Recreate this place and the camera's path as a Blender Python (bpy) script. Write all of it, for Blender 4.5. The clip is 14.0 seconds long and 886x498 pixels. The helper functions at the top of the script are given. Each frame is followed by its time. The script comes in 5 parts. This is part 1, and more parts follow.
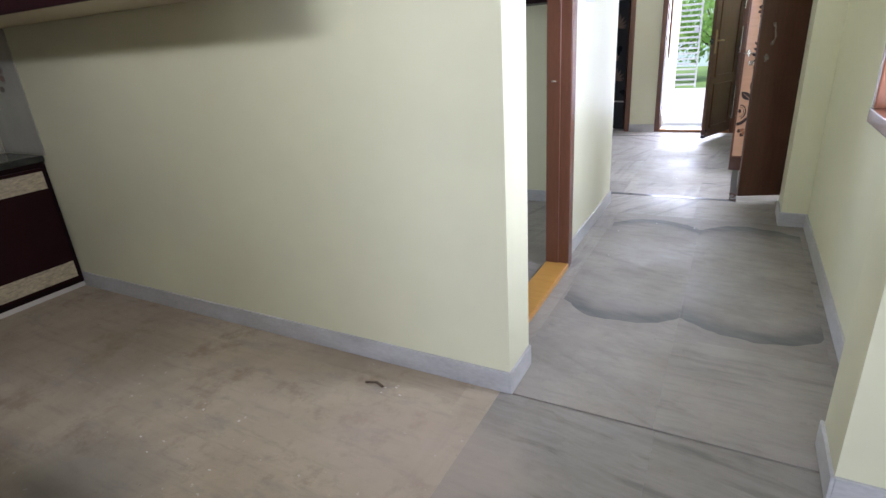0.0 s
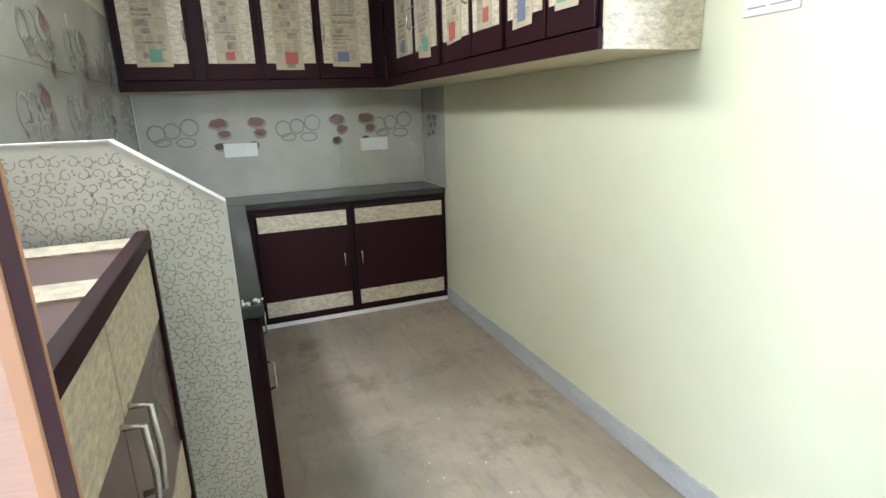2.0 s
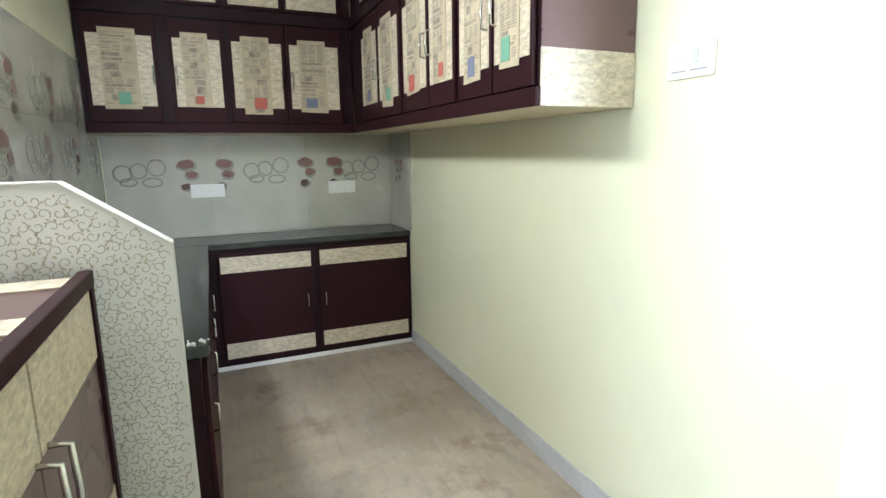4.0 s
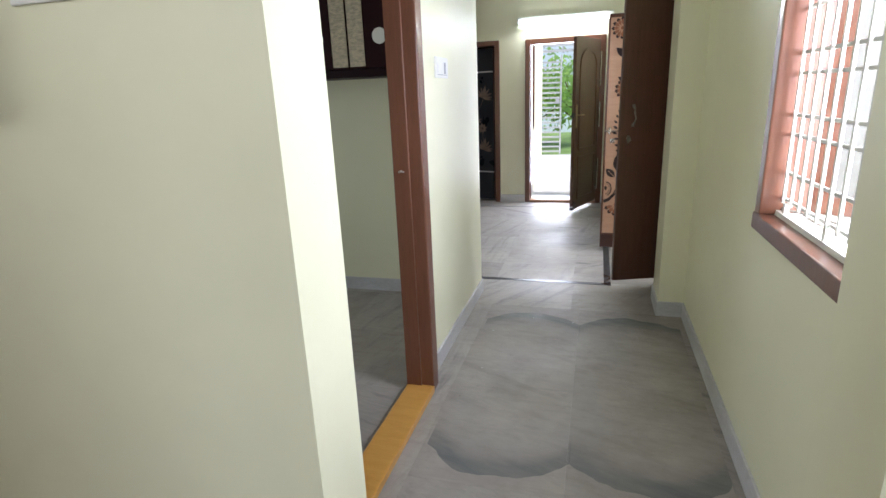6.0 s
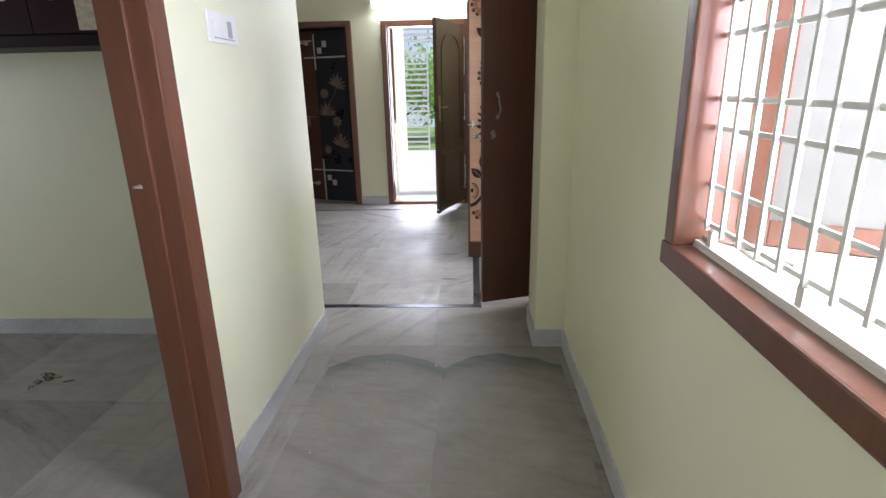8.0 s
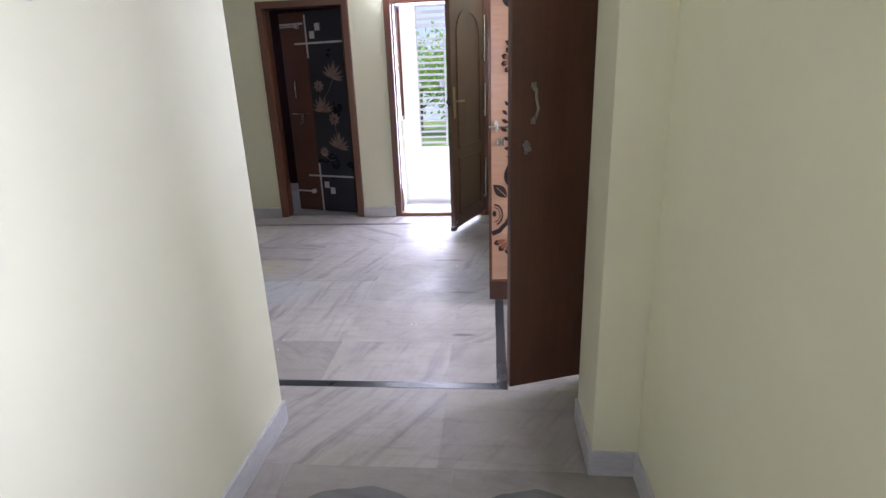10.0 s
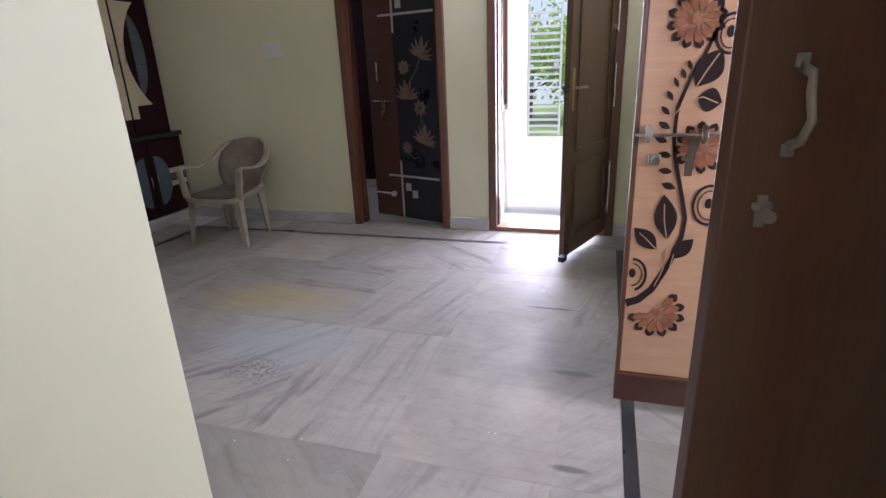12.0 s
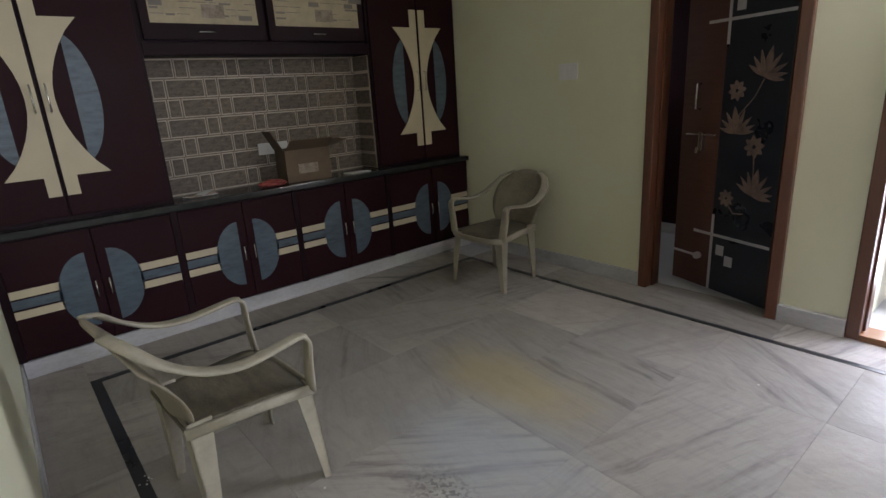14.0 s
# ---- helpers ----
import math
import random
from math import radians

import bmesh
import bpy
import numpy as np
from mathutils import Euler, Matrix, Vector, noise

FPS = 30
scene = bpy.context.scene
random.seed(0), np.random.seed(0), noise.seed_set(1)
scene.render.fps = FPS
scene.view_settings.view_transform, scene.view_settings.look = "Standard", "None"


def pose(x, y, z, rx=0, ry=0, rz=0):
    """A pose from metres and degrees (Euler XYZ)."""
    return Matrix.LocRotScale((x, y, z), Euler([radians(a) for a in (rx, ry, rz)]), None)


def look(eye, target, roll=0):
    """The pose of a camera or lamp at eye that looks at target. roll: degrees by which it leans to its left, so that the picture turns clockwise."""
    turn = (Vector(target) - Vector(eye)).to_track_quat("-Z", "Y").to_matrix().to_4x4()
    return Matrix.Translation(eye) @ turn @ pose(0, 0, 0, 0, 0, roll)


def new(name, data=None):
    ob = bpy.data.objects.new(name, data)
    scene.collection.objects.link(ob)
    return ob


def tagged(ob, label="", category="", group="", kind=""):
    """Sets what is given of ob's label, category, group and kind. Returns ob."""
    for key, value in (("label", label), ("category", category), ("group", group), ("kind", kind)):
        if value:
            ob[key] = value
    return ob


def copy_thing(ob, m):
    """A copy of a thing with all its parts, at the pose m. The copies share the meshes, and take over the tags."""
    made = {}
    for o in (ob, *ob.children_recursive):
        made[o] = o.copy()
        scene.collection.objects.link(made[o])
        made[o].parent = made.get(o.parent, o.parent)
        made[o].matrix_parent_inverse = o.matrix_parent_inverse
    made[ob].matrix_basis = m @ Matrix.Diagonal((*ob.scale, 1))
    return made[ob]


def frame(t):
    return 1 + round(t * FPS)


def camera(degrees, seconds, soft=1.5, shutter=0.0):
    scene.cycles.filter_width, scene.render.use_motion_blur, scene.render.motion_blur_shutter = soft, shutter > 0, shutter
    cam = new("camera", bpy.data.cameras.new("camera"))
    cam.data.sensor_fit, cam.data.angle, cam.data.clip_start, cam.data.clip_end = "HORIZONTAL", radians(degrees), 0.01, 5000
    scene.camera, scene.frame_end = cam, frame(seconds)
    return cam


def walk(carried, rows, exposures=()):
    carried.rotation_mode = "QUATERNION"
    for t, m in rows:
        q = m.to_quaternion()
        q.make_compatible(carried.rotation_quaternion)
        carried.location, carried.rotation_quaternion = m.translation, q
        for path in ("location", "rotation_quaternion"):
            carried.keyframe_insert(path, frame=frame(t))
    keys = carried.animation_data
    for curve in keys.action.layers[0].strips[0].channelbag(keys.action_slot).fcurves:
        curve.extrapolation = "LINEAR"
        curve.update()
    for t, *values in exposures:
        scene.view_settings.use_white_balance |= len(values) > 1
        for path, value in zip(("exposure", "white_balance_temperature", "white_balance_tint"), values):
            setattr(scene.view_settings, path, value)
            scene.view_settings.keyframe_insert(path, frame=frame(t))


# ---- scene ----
cam = camera(79.7, 14.0)
PATH = [
    (0, (0.454, 0.395, 1.383), (-0.46, 2.017, 0.652), -4.1),
    (0.5, (0.407, 0.462, 1.419), (-0.841, 1.868, 0.737), -3.9),
    (1, (0.379, 0.595, 1.437), (-1.13, 1.744, 0.803), -3.2),
    (1.5, (0.366, 0.642, 1.44), (-1.318, 1.542, 0.844), -2.3),
    (2, (0.371, 0.666, 1.455), (-1.434, 1.358, 0.943), -2.0),
    (2.2, (0.377, 0.674, 1.469), (-1.464, 1.297, 1.001), -1.9),
    (4.3, (0.464, 0.761, 1.469), (-1.316, 1.608, 1.133), -1.0),
    (4.5, (0.463, 0.777, 1.489), (-1.229, 1.771, 1.105), -1.8),
    (5, (0.467, 0.853, 1.465), (-0.922, 2.219, 1.012), -2.7),
    (5.5, (0.438, 0.981, 1.45), (-0.537, 2.652, 0.943), -2.3),
    (6, (0.387, 1.133, 1.453), (-0.154, 2.977, 0.897), -2.4),
    (6.5, (0.344, 1.234, 1.43), (0.1, 3.126, 0.831), -2.5),
    (7, (0.397, 1.456, 1.407), (0.26, 3.355, 0.797), -2.1),
    (7.5, (0.458, 1.695, 1.401), (0.338, 3.6, 0.802), -1.7),
    (8, (0.464, 1.965, 1.382), (0.362, 3.874, 0.794), -1.2),
    (8.2, (0.464, 2.068, 1.385), (0.369, 3.979, 0.804), -1.3),
    (10.3, (0.469, 3.21, 1.372), (0.245, 5.098, 0.75), -2.1),
    (10.5, (0.471, 3.333, 1.361), (0.209, 5.217, 0.747), -1.9),
    (11, (0.486, 3.627, 1.365), (0.114, 5.494, 0.751), -1.6),
    (11.5, (0.413, 3.928, 1.356), (-0.024, 5.771, 0.714), -1.5),
    (12, (0.355, 4.16, 1.351), (-0.203, 5.962, 0.686), -2.4),
    (12.5, (0.343, 4.42, 1.402), (-0.435, 6.132, 0.72), -3.3),
    (13, (0.316, 4.618, 1.39), (-0.71, 6.21, 0.747), -3.2),
    (13.5, (0.224, 4.824, 1.425), (-1.011, 6.273, 0.813), -3.6),
    (14, (0.107, 5.011, 1.426), (-1.37, 6.232, 0.855), -3.6),
]
EXPOSURES = [(0.0, 0.95, 5800, 25), (0.5, 1.42, 5850, 24), (1.0, 1.45, 5850, 22), (1.5, 1.55, 5850, 20), (2.0, 1.95, 5700, 15), (4.4, 2.1, 5700, 14), (5.0, 1.65, 5800, 17), (5.5, 1.40, 5900, 19), (6.0, 0.68, 6050, 22), (6.5, 0.48, 6100, 24), (7.0, 0.44, 6150, 25), (8.2, 0.60, 6000, 25), (10.4, 0.84, 5750, 37), (11.0, 0.84, 5750, 39), (11.5, 0.82, 5800, 36), (12.0, 0.75, 5900, 34), (12.7, 0.68, 6100, 29), (13.3, 0.58, 6200, 25), (14.0, 0.33, 6200, 25)]
walk(cam, [(t, look(eye, target, roll)) for t, eye, target, roll in PATH], EXPOSURES)

# ---- world, sun and lamps ----
world = bpy.data.worlds.new("sky")
scene.world = world
world.use_nodes = True
wn = world.node_tree
sky = wn.nodes.new("ShaderNodeTexSky")
sky.sky_type, sky.sun_disc = "NISHITA", False
sky.sun_elevation, sky.sun_rotation = radians(55), radians(108)
wn.links.new(sky.outputs[0], wn.nodes["Background"].inputs[0])
wn.nodes["Background"].inputs[1].default_value = 0.15


def sun_lamp(elevation, azimuth, strength):
    data = bpy.data.lights.new("sun", "SUN")
    data.energy, data.angle, data.color = strength, radians(4), (1.0, 0.95, 0.88)
    ob = new("sun", data)
    a, e = radians(azimuth), radians(elevation)
    way = Vector((math.sin(a) * math.cos(e), math.cos(a) * math.cos(e), math.sin(e)))
    ob.matrix_world = look(way * 30, (0, 0, 0))
    return ob


sun_lamp(55, 108, 3.6)


def area_lamp(name, place, target, width, height, watts, color):
    data = bpy.data.lights.new(name, "AREA")
    data.shape, data.size, data.size_y, data.energy, data.color = "RECTANGLE", width, height, watts, color
    ob = new(name, data)
    ob.matrix_world = look(place, target)
    return ob


DAY = (0.87, 0.95, 1.0)
WARM = (1.0, 0.97, 0.88)
# daylight in the openings, besides fill lamps for bedroom and far room
area_lamp("daylight_main_door", (-0.05, 8.75, 1.1), (-0.2, 6.0, 0.7), 0.8, 1.9, 36, DAY)
area_lamp("daylight_corridor_window", (1.62, 2.62, 1.65), (-0.4, 3.55, 1.35), 0.65, 1.1, 62, DAY)
area_lamp("daylight_back_window", (1.0, -1.42, 1.55), (0.0, 2.0, 1.0), 1.25, 1.15, 25, DAY)
# added fill for the bedroom, from an unseen west side
area_lamp("fill_light_bedroom", (-3.78, 3.4, 1.5), (-1.0, 3.4, 0.8), 0.95, 1.1, 11, DAY)
# added lamp that brightens the far room; its walls have no window
area_lamp("fill_light_far_room", (-3.0, 9.6, 1.5), (-1.0, 9.4, 0.4), 0.8, 1.0, 5, DAY)
area_lamp("daylight_small_room_window", (2.2, 5.75, 1.5), (0.3, 5.5, 0.9), 0.8, 1.2, 40, DAY)
# living-room tube lamp, and an added fill lamp for the kitchen
area_lamp("fill_light_kitchen", (-1.3, 0.17, 2.34), (-1.3, 1.6, 1.2), 1.15, 0.2, 7.0, WARM)
area_lamp("tube_light_living", (-0.05, 8.28, 2.29), (-0.05, 6.8, 0.9), 1.05, 0.04, 15, (0.93, 1.0, 0.95))

# ---- materials ----


def nodes_of(name):
    m = bpy.data.materials.new(name)
    m.use_nodes = True
    return m, m.node_tree, m.node_tree.nodes["Principled BSDF"]


def add(tree, kind, inputs=None, **values):
    n = tree.nodes.new(kind)
    for k, v in values.items():
        if k == "operation":
            n.operation = v
        elif k == "blend":
            n.blend_type = v
        elif k == "data_type":
            n.data_type = v
    for k, v in (inputs or {}).items():
        if isinstance(v, bpy.types.NodeSocket):
            tree.links.new(v, n.inputs[k])
        else:
            n.inputs[k].default_value = v
    return n


def ramp(tree, fac, stops):
    n = tree.nodes.new("ShaderNodeValToRGB")
    tree.links.new(fac, n.inputs[0])
    band = n.color_ramp.elements
    band.remove(band[1])
    band[0].position, band[0].color = stops[0][0], (*stops[0][1], 1)
    for p, c in stops[1:]:
        band.new(p).color = (*c, 1)
    return n.outputs[0]


def mix(tree, fac, a, b, blend="MIX"):
    n = add(tree, "ShaderNodeMixRGB", blend=blend)
    for k, v in (("Fac", fac), ("Color1", a), ("Color2", b)):
        if isinstance(v, bpy.types.NodeSocket):
            tree.links.new(v, n.inputs[k])
        elif k == "Fac":
            n.inputs[k].default_value = v
        else:
            n.inputs[k].default_value = (*v, 1)
    return n.outputs[0]


def noise_of(tree, vector, scale, detail=4.0, rough=0.55):
    return add(tree, "ShaderNodeTexNoise", {"Vector": vector, "Scale": scale, "Detail": detail, "Roughness": rough}).outputs[0]


def bump_of(tree, bsdf, height, strength, distance=0.01):
    b = add(tree, "ShaderNodeBump", {"Height": height, "Strength": strength, "Distance": distance})
    tree.links.new(b.outputs[0], bsdf.inputs["Normal"])


def surface(name, base, rough=0.5, vary=0.12, scale=3.0, grain=60.0, bump=0.06, metal=0.0, stretch=(1, 1, 1), coat=0.0, per_object=0.0):
    """A surface with broad tonal variation, fine grain and a light relief."""
    m, t, b = nodes_of(name)
    pos = add(t, "ShaderNodeTexCoord").outputs["Object"]
    v = add(t, "ShaderNodeMapping", {"Vector": pos, "Scale": stretch}).outputs[0]
    broad, fine = noise_of(t, v, scale), noise_of(t, v, grain, 3.0)
    dark = tuple(c * (1 - vary) for c in base)
    light = tuple(min(1, c * (1 + vary)) for c in base)
    col = ramp(t, broad, [(0.3, dark), (0.7, light)])
    col = mix(t, 0.25 * min(1, vary * 4), col, ramp(t, fine, [(0.35, dark), (0.65, light)]))
    if per_object:
        r = add(t, "ShaderNodeObjectInfo").outputs["Random"]
        k = add(t, "ShaderNodeMapRange", {"Value": r, "To Min": 1 - per_object, "To Max": 1 + per_object}).outputs[0]
        g = add(t, "ShaderNodeCombineColor", {"Red": k, "Green": k, "Blue": k}).outputs[0]
        col = mix(t, 1.0, col, g, "MULTIPLY")
    t.links.new(col, b.inputs["Base Color"])
    rr = add(t, "ShaderNodeMapRange", {"Value": broad, "From Min": 0.3, "From Max": 0.7, "To Min": rough * 0.85, "To Max": min(1, rough * 1.15)})
    t.links.new(rr.outputs[0], b.inputs["Roughness"])
    b.inputs["Metallic"].default_value = metal
    b.inputs["Coat Weight"].default_value = coat
    if bump:
        bump_of(t, b, fine, bump, 0.004)
    return m


def wood(name, dark, light, rough=0.35, along=(6, 6, 0.6), coat=0.15, scale=6.0):
    """Straight-grained wood or wood-look laminate; the grain runs along the small entry of along."""
    m, t, b = nodes_of(name)
    pos = add(t, "ShaderNodeTexCoord").outputs["Object"]
    v = add(t, "ShaderNodeMapping", {"Vector": pos, "Scale": along}).outputs[0]
    a = noise_of(t, v, scale, 6.0, 0.6)
    f = noise_of(t, v, scale * 7, 3.0)
    broad = noise_of(t, pos, 2.0)
    col = ramp(t, a, [(0.28, dark), (0.72, light)])
    col = mix(t, 0.3, col, ramp(t, f, [(0.35, dark), (0.65, light)]))
    col = mix(t, 0.35, col, ramp(t, broad, [(0.3, dark), (0.75, light)]))
    t.links.new(col, b.inputs["Base Color"])
    b.inputs["Roughness"].default_value = rough
    b.inputs["Coat Weight"].default_value = coat
    b.inputs["Coat Roughness"].default_value = 0.2
    bump_of(t, b, f, 0.08, 0.002)
    return m


def paint_wall(name, base):
    m, t, b = nodes_of(name)
    pos = add(t, "ShaderNodeNewGeometry").outputs["Position"]
    broad = noise_of(t, pos, 0.9, 3.0)
    mid = noise_of(t, pos, 7.0, 5.0)
    fine = noise_of(t, pos, 160.0, 2.0)
    col = ramp(t, broad, [(0.3, tuple(c * 0.95 for c in base)), (0.7, tuple(min(1, c * 1.03) for c in base))])
    col = mix(t, 0.12, col, ramp(t, mid, [(0.35, tuple(c * 0.86 for c in base)), (0.6, base)]))
    t.links.new(col, b.inputs["Base Color"])
    b.inputs["Roughness"].default_value = 0.42
    bump_of(t, b, mix(t, 0.3, mid, fine), 0.05, 0.004)
    return m


def smear_of(tree, vector, turn, scale):
    return add(tree, "ShaderNodeMapping", {"Vector": vector, "Rotation": (0, 0, turn), "Scale": scale}).outputs[0]


def marble(name, inlay_figure=False, dusty=False):
    """Dusty greyish-white marble with streaks that turn from slab to slab."""
    m, t, b = nodes_of(name)
    pos = add(t, "ShaderNodeNewGeometry").outputs["Position"]
    rnd = add(t, "ShaderNodeObjectInfo").outputs["Random"]
    half = add(t, "ShaderNodeMath", {0: rnd, 1: 0.45}, operation="GREATER_THAN").outputs[0]
    half = add(t, "ShaderNodeMath", {0: half, 1: 1.57}, operation="MULTIPLY").outputs[0]
    tilt = add(t, "ShaderNodeMath", {0: add(t, "ShaderNodeMath", {0: rnd, 1: 7.0}, operation="MULTIPLY").outputs[0]}, operation="FRACT").outputs[0]
    turn = add(t, "ShaderNodeMath", {0: tilt, 1: 0.8, 2: half}, operation="MULTIPLY_ADD").outputs[0]
    rot = add(t, "ShaderNodeCombineXYZ", {"Z": turn}).outputs[0]
    shift = add(t, "ShaderNodeCombineXYZ", {"X": add(t, "ShaderNodeMath", {0: rnd, 1: 37.0}, operation="MULTIPLY").outputs[0]}).outputs[0]
    v0 = add(t, "ShaderNodeMapping", {"Vector": pos, "Rotation": rot, "Location": shift}).outputs[0]
    warp = noise_of(t, v0, 1.6, 3.0)
    v = add(t, "ShaderNodeMapping", {"Vector": v0, "Scale": (0.8, 9.0, 1.0)}).outputs[0]
    v = add(t, "ShaderNodeVectorMath", {0: v, 1: warp}, operation="ADD").outputs[0]
    streak = noise_of(t, v, 1.5, 7.0, 0.62)
    col = ramp(t, streak, [(0.26, (0.085, 0.084, 0.088)), (0.36, (0.20, 0.19, 0.185)), (0.44, (0.33, 0.308, 0.285)), (0.52, (0.40, 0.372, 0.345)), (0.58, (0.34, 0.315, 0.29)), (0.68, (0.41, 0.38, 0.35)), (0.82, (0.34, 0.29, 0.265))])
    calm = add(t, "ShaderNodeMath", {0: add(t, "ShaderNodeMath", {0: rnd, 1: 13.0}, operation="MULTIPLY").outputs[0]}, operation="FRACT").outputs[0]
    calm = add(t, "ShaderNodeMapRange", {"Value": calm, "To Min": 0.6 if inlay_figure else 0.1, "To Max": 0.85}).outputs[0]
    col = mix(t, calm, col, ramp(t, noise_of(t, v0, 3.2, 7.0, 0.65), [(0.3, (0.27, 0.24, 0.21)), (0.5, (0.35, 0.318, 0.28)), (0.7, (0.42, 0.38, 0.34))]))
    tone = add(t, "ShaderNodeMapRange", {"Value": rnd, "To Min": 0.74, "To Max": 1.12}).outputs[0]
    col = mix(t, 1.0, col, add(t, "ShaderNodeCombineColor", {"Red": tone, "Green": tone, "Blue": tone}).outputs[0], "MULTIPLY")
    dust = noise_of(t, pos, 2.3, 6.0, 0.65)
    if dusty:
        col = mix(t, 0.72, col, ramp(t, dust, [(0.3, (0.42, 0.335, 0.24)), (0.7, (0.56, 0.465, 0.35))]))
    else:
        col = mix(t, ramp(t, dust, [(0.46, (0, 0, 0)), (0.74, (0.42, 0.42, 0.42))]), col, (0.40, 0.355, 0.305))
    scuff = noise_of(t, pos, 9.0, 8.0, 0.7)
    col = mix(t, ramp(t, scuff, [(0.57, (0, 0, 0)), (0.80, (0.55, 0.55, 0.55))]), col, (0.17, 0.16, 0.15))
    grime = noise_of(t, pos, 1.1, 5.0, 0.6)
    col = mix(t, ramp(t, grime, [(0.48, (0, 0, 0)), (0.72, (0.38, 0.38, 0.38))]), col, (0.24, 0.225, 0.205))
    if dusty:
        stain = noise_of(t, pos, 3.7, 7.0, 0.7)
        col = mix(t, ramp(t, stain, [(0.54, (0, 0, 0)), (0.66, (0.55, 0.55, 0.55))]), col, (0.20, 0.135, 0.085))
        cloud = noise_of(t, pos, 1.05, 6.0, 0.6)
        col = mix(t, ramp(t, cloud, [(0.44, (0, 0, 0)), (0.66, (0.5, 0.5, 0.5))]), col, (0.26, 0.20, 0.135))
        ash = noise_of(t, smear_of(t, pos, 1.1, (1.5, 4.0, 1.0)), 1.7, 7.0, 0.7)
        col = mix(t, ramp(t, ash, [(0.56, (0, 0, 0)), (0.68, (0.5, 0.5, 0.5))]), col, (0.25, 0.245, 0.235))
        white = noise_of(t, pos, 38.0, 3.0)
        col = mix(t, ramp(t, white, [(0.69, (0, 0, 0)), (0.73, (0.7, 0.7, 0.7))]), col, (0.62, 0.60, 0.56))
    smear = add(t, "ShaderNodeMapping", {"Vector": pos, "Rotation": (0, 0, 0.5), "Scale": (1.2, 9.0, 1.0)}).outputs[0]
    swipe = noise_of(t, smear, 2.6, 6.0, 0.7)
    col = mix(t, ramp(t, swipe, [(0.52, (0, 0, 0)), (0.74, (0.42, 0.42, 0.42))]), col, (0.22, 0.205, 0.19))
    specks = noise_of(t, pos, 55.0, 2.0)
    col = mix(t, ramp(t, specks, [(0.74, (0, 0, 0)), (0.78, (0.6, 0.6, 0.6))]), col, (0.09, 0.08, 0.07))
    sep = add(t, "ShaderNodeSeparateXYZ", {0: pos})

    def spot(x, y, rx, ry, soft):
        wob = add(t, "ShaderNodeMath", {0: noise_of(t, pos, 6.0, 5.0), 1: 1.1}, operation="MULTIPLY").outputs[0]
        dx = add(t, "ShaderNodeMath", {0: add(t, "ShaderNodeMath", {0: sep.outputs[0], 1: x}, operation="SUBTRACT").outputs[0], 1: rx}, operation="DIVIDE").outputs[0]
        dy = add(t, "ShaderNodeMath", {0: add(t, "ShaderNodeMath", {0: sep.outputs[1], 1: y}, operation="SUBTRACT").outputs[0], 1: ry}, operation="DIVIDE").outputs[0]
        d2 = add(t, "ShaderNodeMath", {0: dx, 1: dx}, operation="MULTIPLY").outputs[0]
        d = add(t, "ShaderNodeMath", {0: dy, 1: dy, 2: d2}, operation="MULTIPLY_ADD").outputs[0]
        d = add(t, "ShaderNodeMath", {0: add(t, "ShaderNodeMath", {0: d}, operation="SQRT").outputs[0], 1: wob}, operation="ADD").outputs[0]
        return add(t, "ShaderNodeMapRange", {"Value": d, "From Min": 1.5 + soft, "From Max": 1.5 - soft, "To Min": 0.0, "To Max": 1.0}).outputs[0]

    patch = add(t, "ShaderNodeMath", {0: spot(-0.40, 1.66, 0.42, 0.24, 0.3), 1: 0.5}, operation="MULTIPLY").outputs[0]
    col = mix(t, patch, col, (0.47, 0.385, 0.33))
    dark_patch = add(t, "ShaderNodeMath", {0: spot(-1.45, 1.05, 0.30, 0.20, 0.5), 1: 0.5}, operation="MULTIPLY").outputs[0]
    col = mix(t, dark_patch, col, (0.20, 0.20, 0.19))
    if inlay_figure:
        for xc in (0.03, 0.63):
            wob = add(t, "ShaderNodeMath", {0: noise_of(t, pos, 3.0, 3.0), 1: 0.16}, operation="MULTIPLY").outputs[0]
            dx = add(t, "ShaderNodeMath", {0: add(t, "ShaderNodeMath", {0: sep.outputs[0], 1: xc}, operation="SUBTRACT").outputs[0], 1: 0.55}, operation="DIVIDE").outputs[0]
            dy = add(t, "ShaderNodeMath", {0: add(t, "ShaderNodeMath", {0: sep.outputs[1], 1: 3.70}, operation="SUBTRACT").outputs[0], 1: 0.83}, operation="DIVIDE").outputs[0]
            d2 = add(t, "ShaderNodeMath", {0: dx, 1: dx}, operation="MULTIPLY").outputs[0]
            d = add(t, "ShaderNodeMath", {0: dy, 1: dy, 2: d2}, operation="MULTIPLY_ADD").outputs[0]
            d = add(t, "ShaderNodeMath", {0: add(t, "ShaderNodeMath", {0: d}, operation="SQRT").outputs[0], 1: wob}, operation="ADD").outputs[0]
            near = add(t, "ShaderNodeMath", {0: add(t, "ShaderNodeMath", {0: sep.outputs[0], 1: xc}, operation="SUBTRACT").outputs[0]}, operation="ABSOLUTE").outputs[0]
            inside = add(t, "ShaderNodeMath", {0: near, 1: 0.302}, operation="LESS_THAN").outputs[0]
            band = ramp(t, d, [(0.78, (0, 0, 0)), (0.93, (0.4, 0.4, 0.4)), (1.0, (0.95, 0.95, 0.95))])
            gate = add(t, "ShaderNodeMath", {0: d, 1: 1.075}, operation="LESS_THAN").outputs[0]
            f = add(t, "ShaderNodeMath", {0: band, 1: gate}, operation="MULTIPLY").outputs[0]
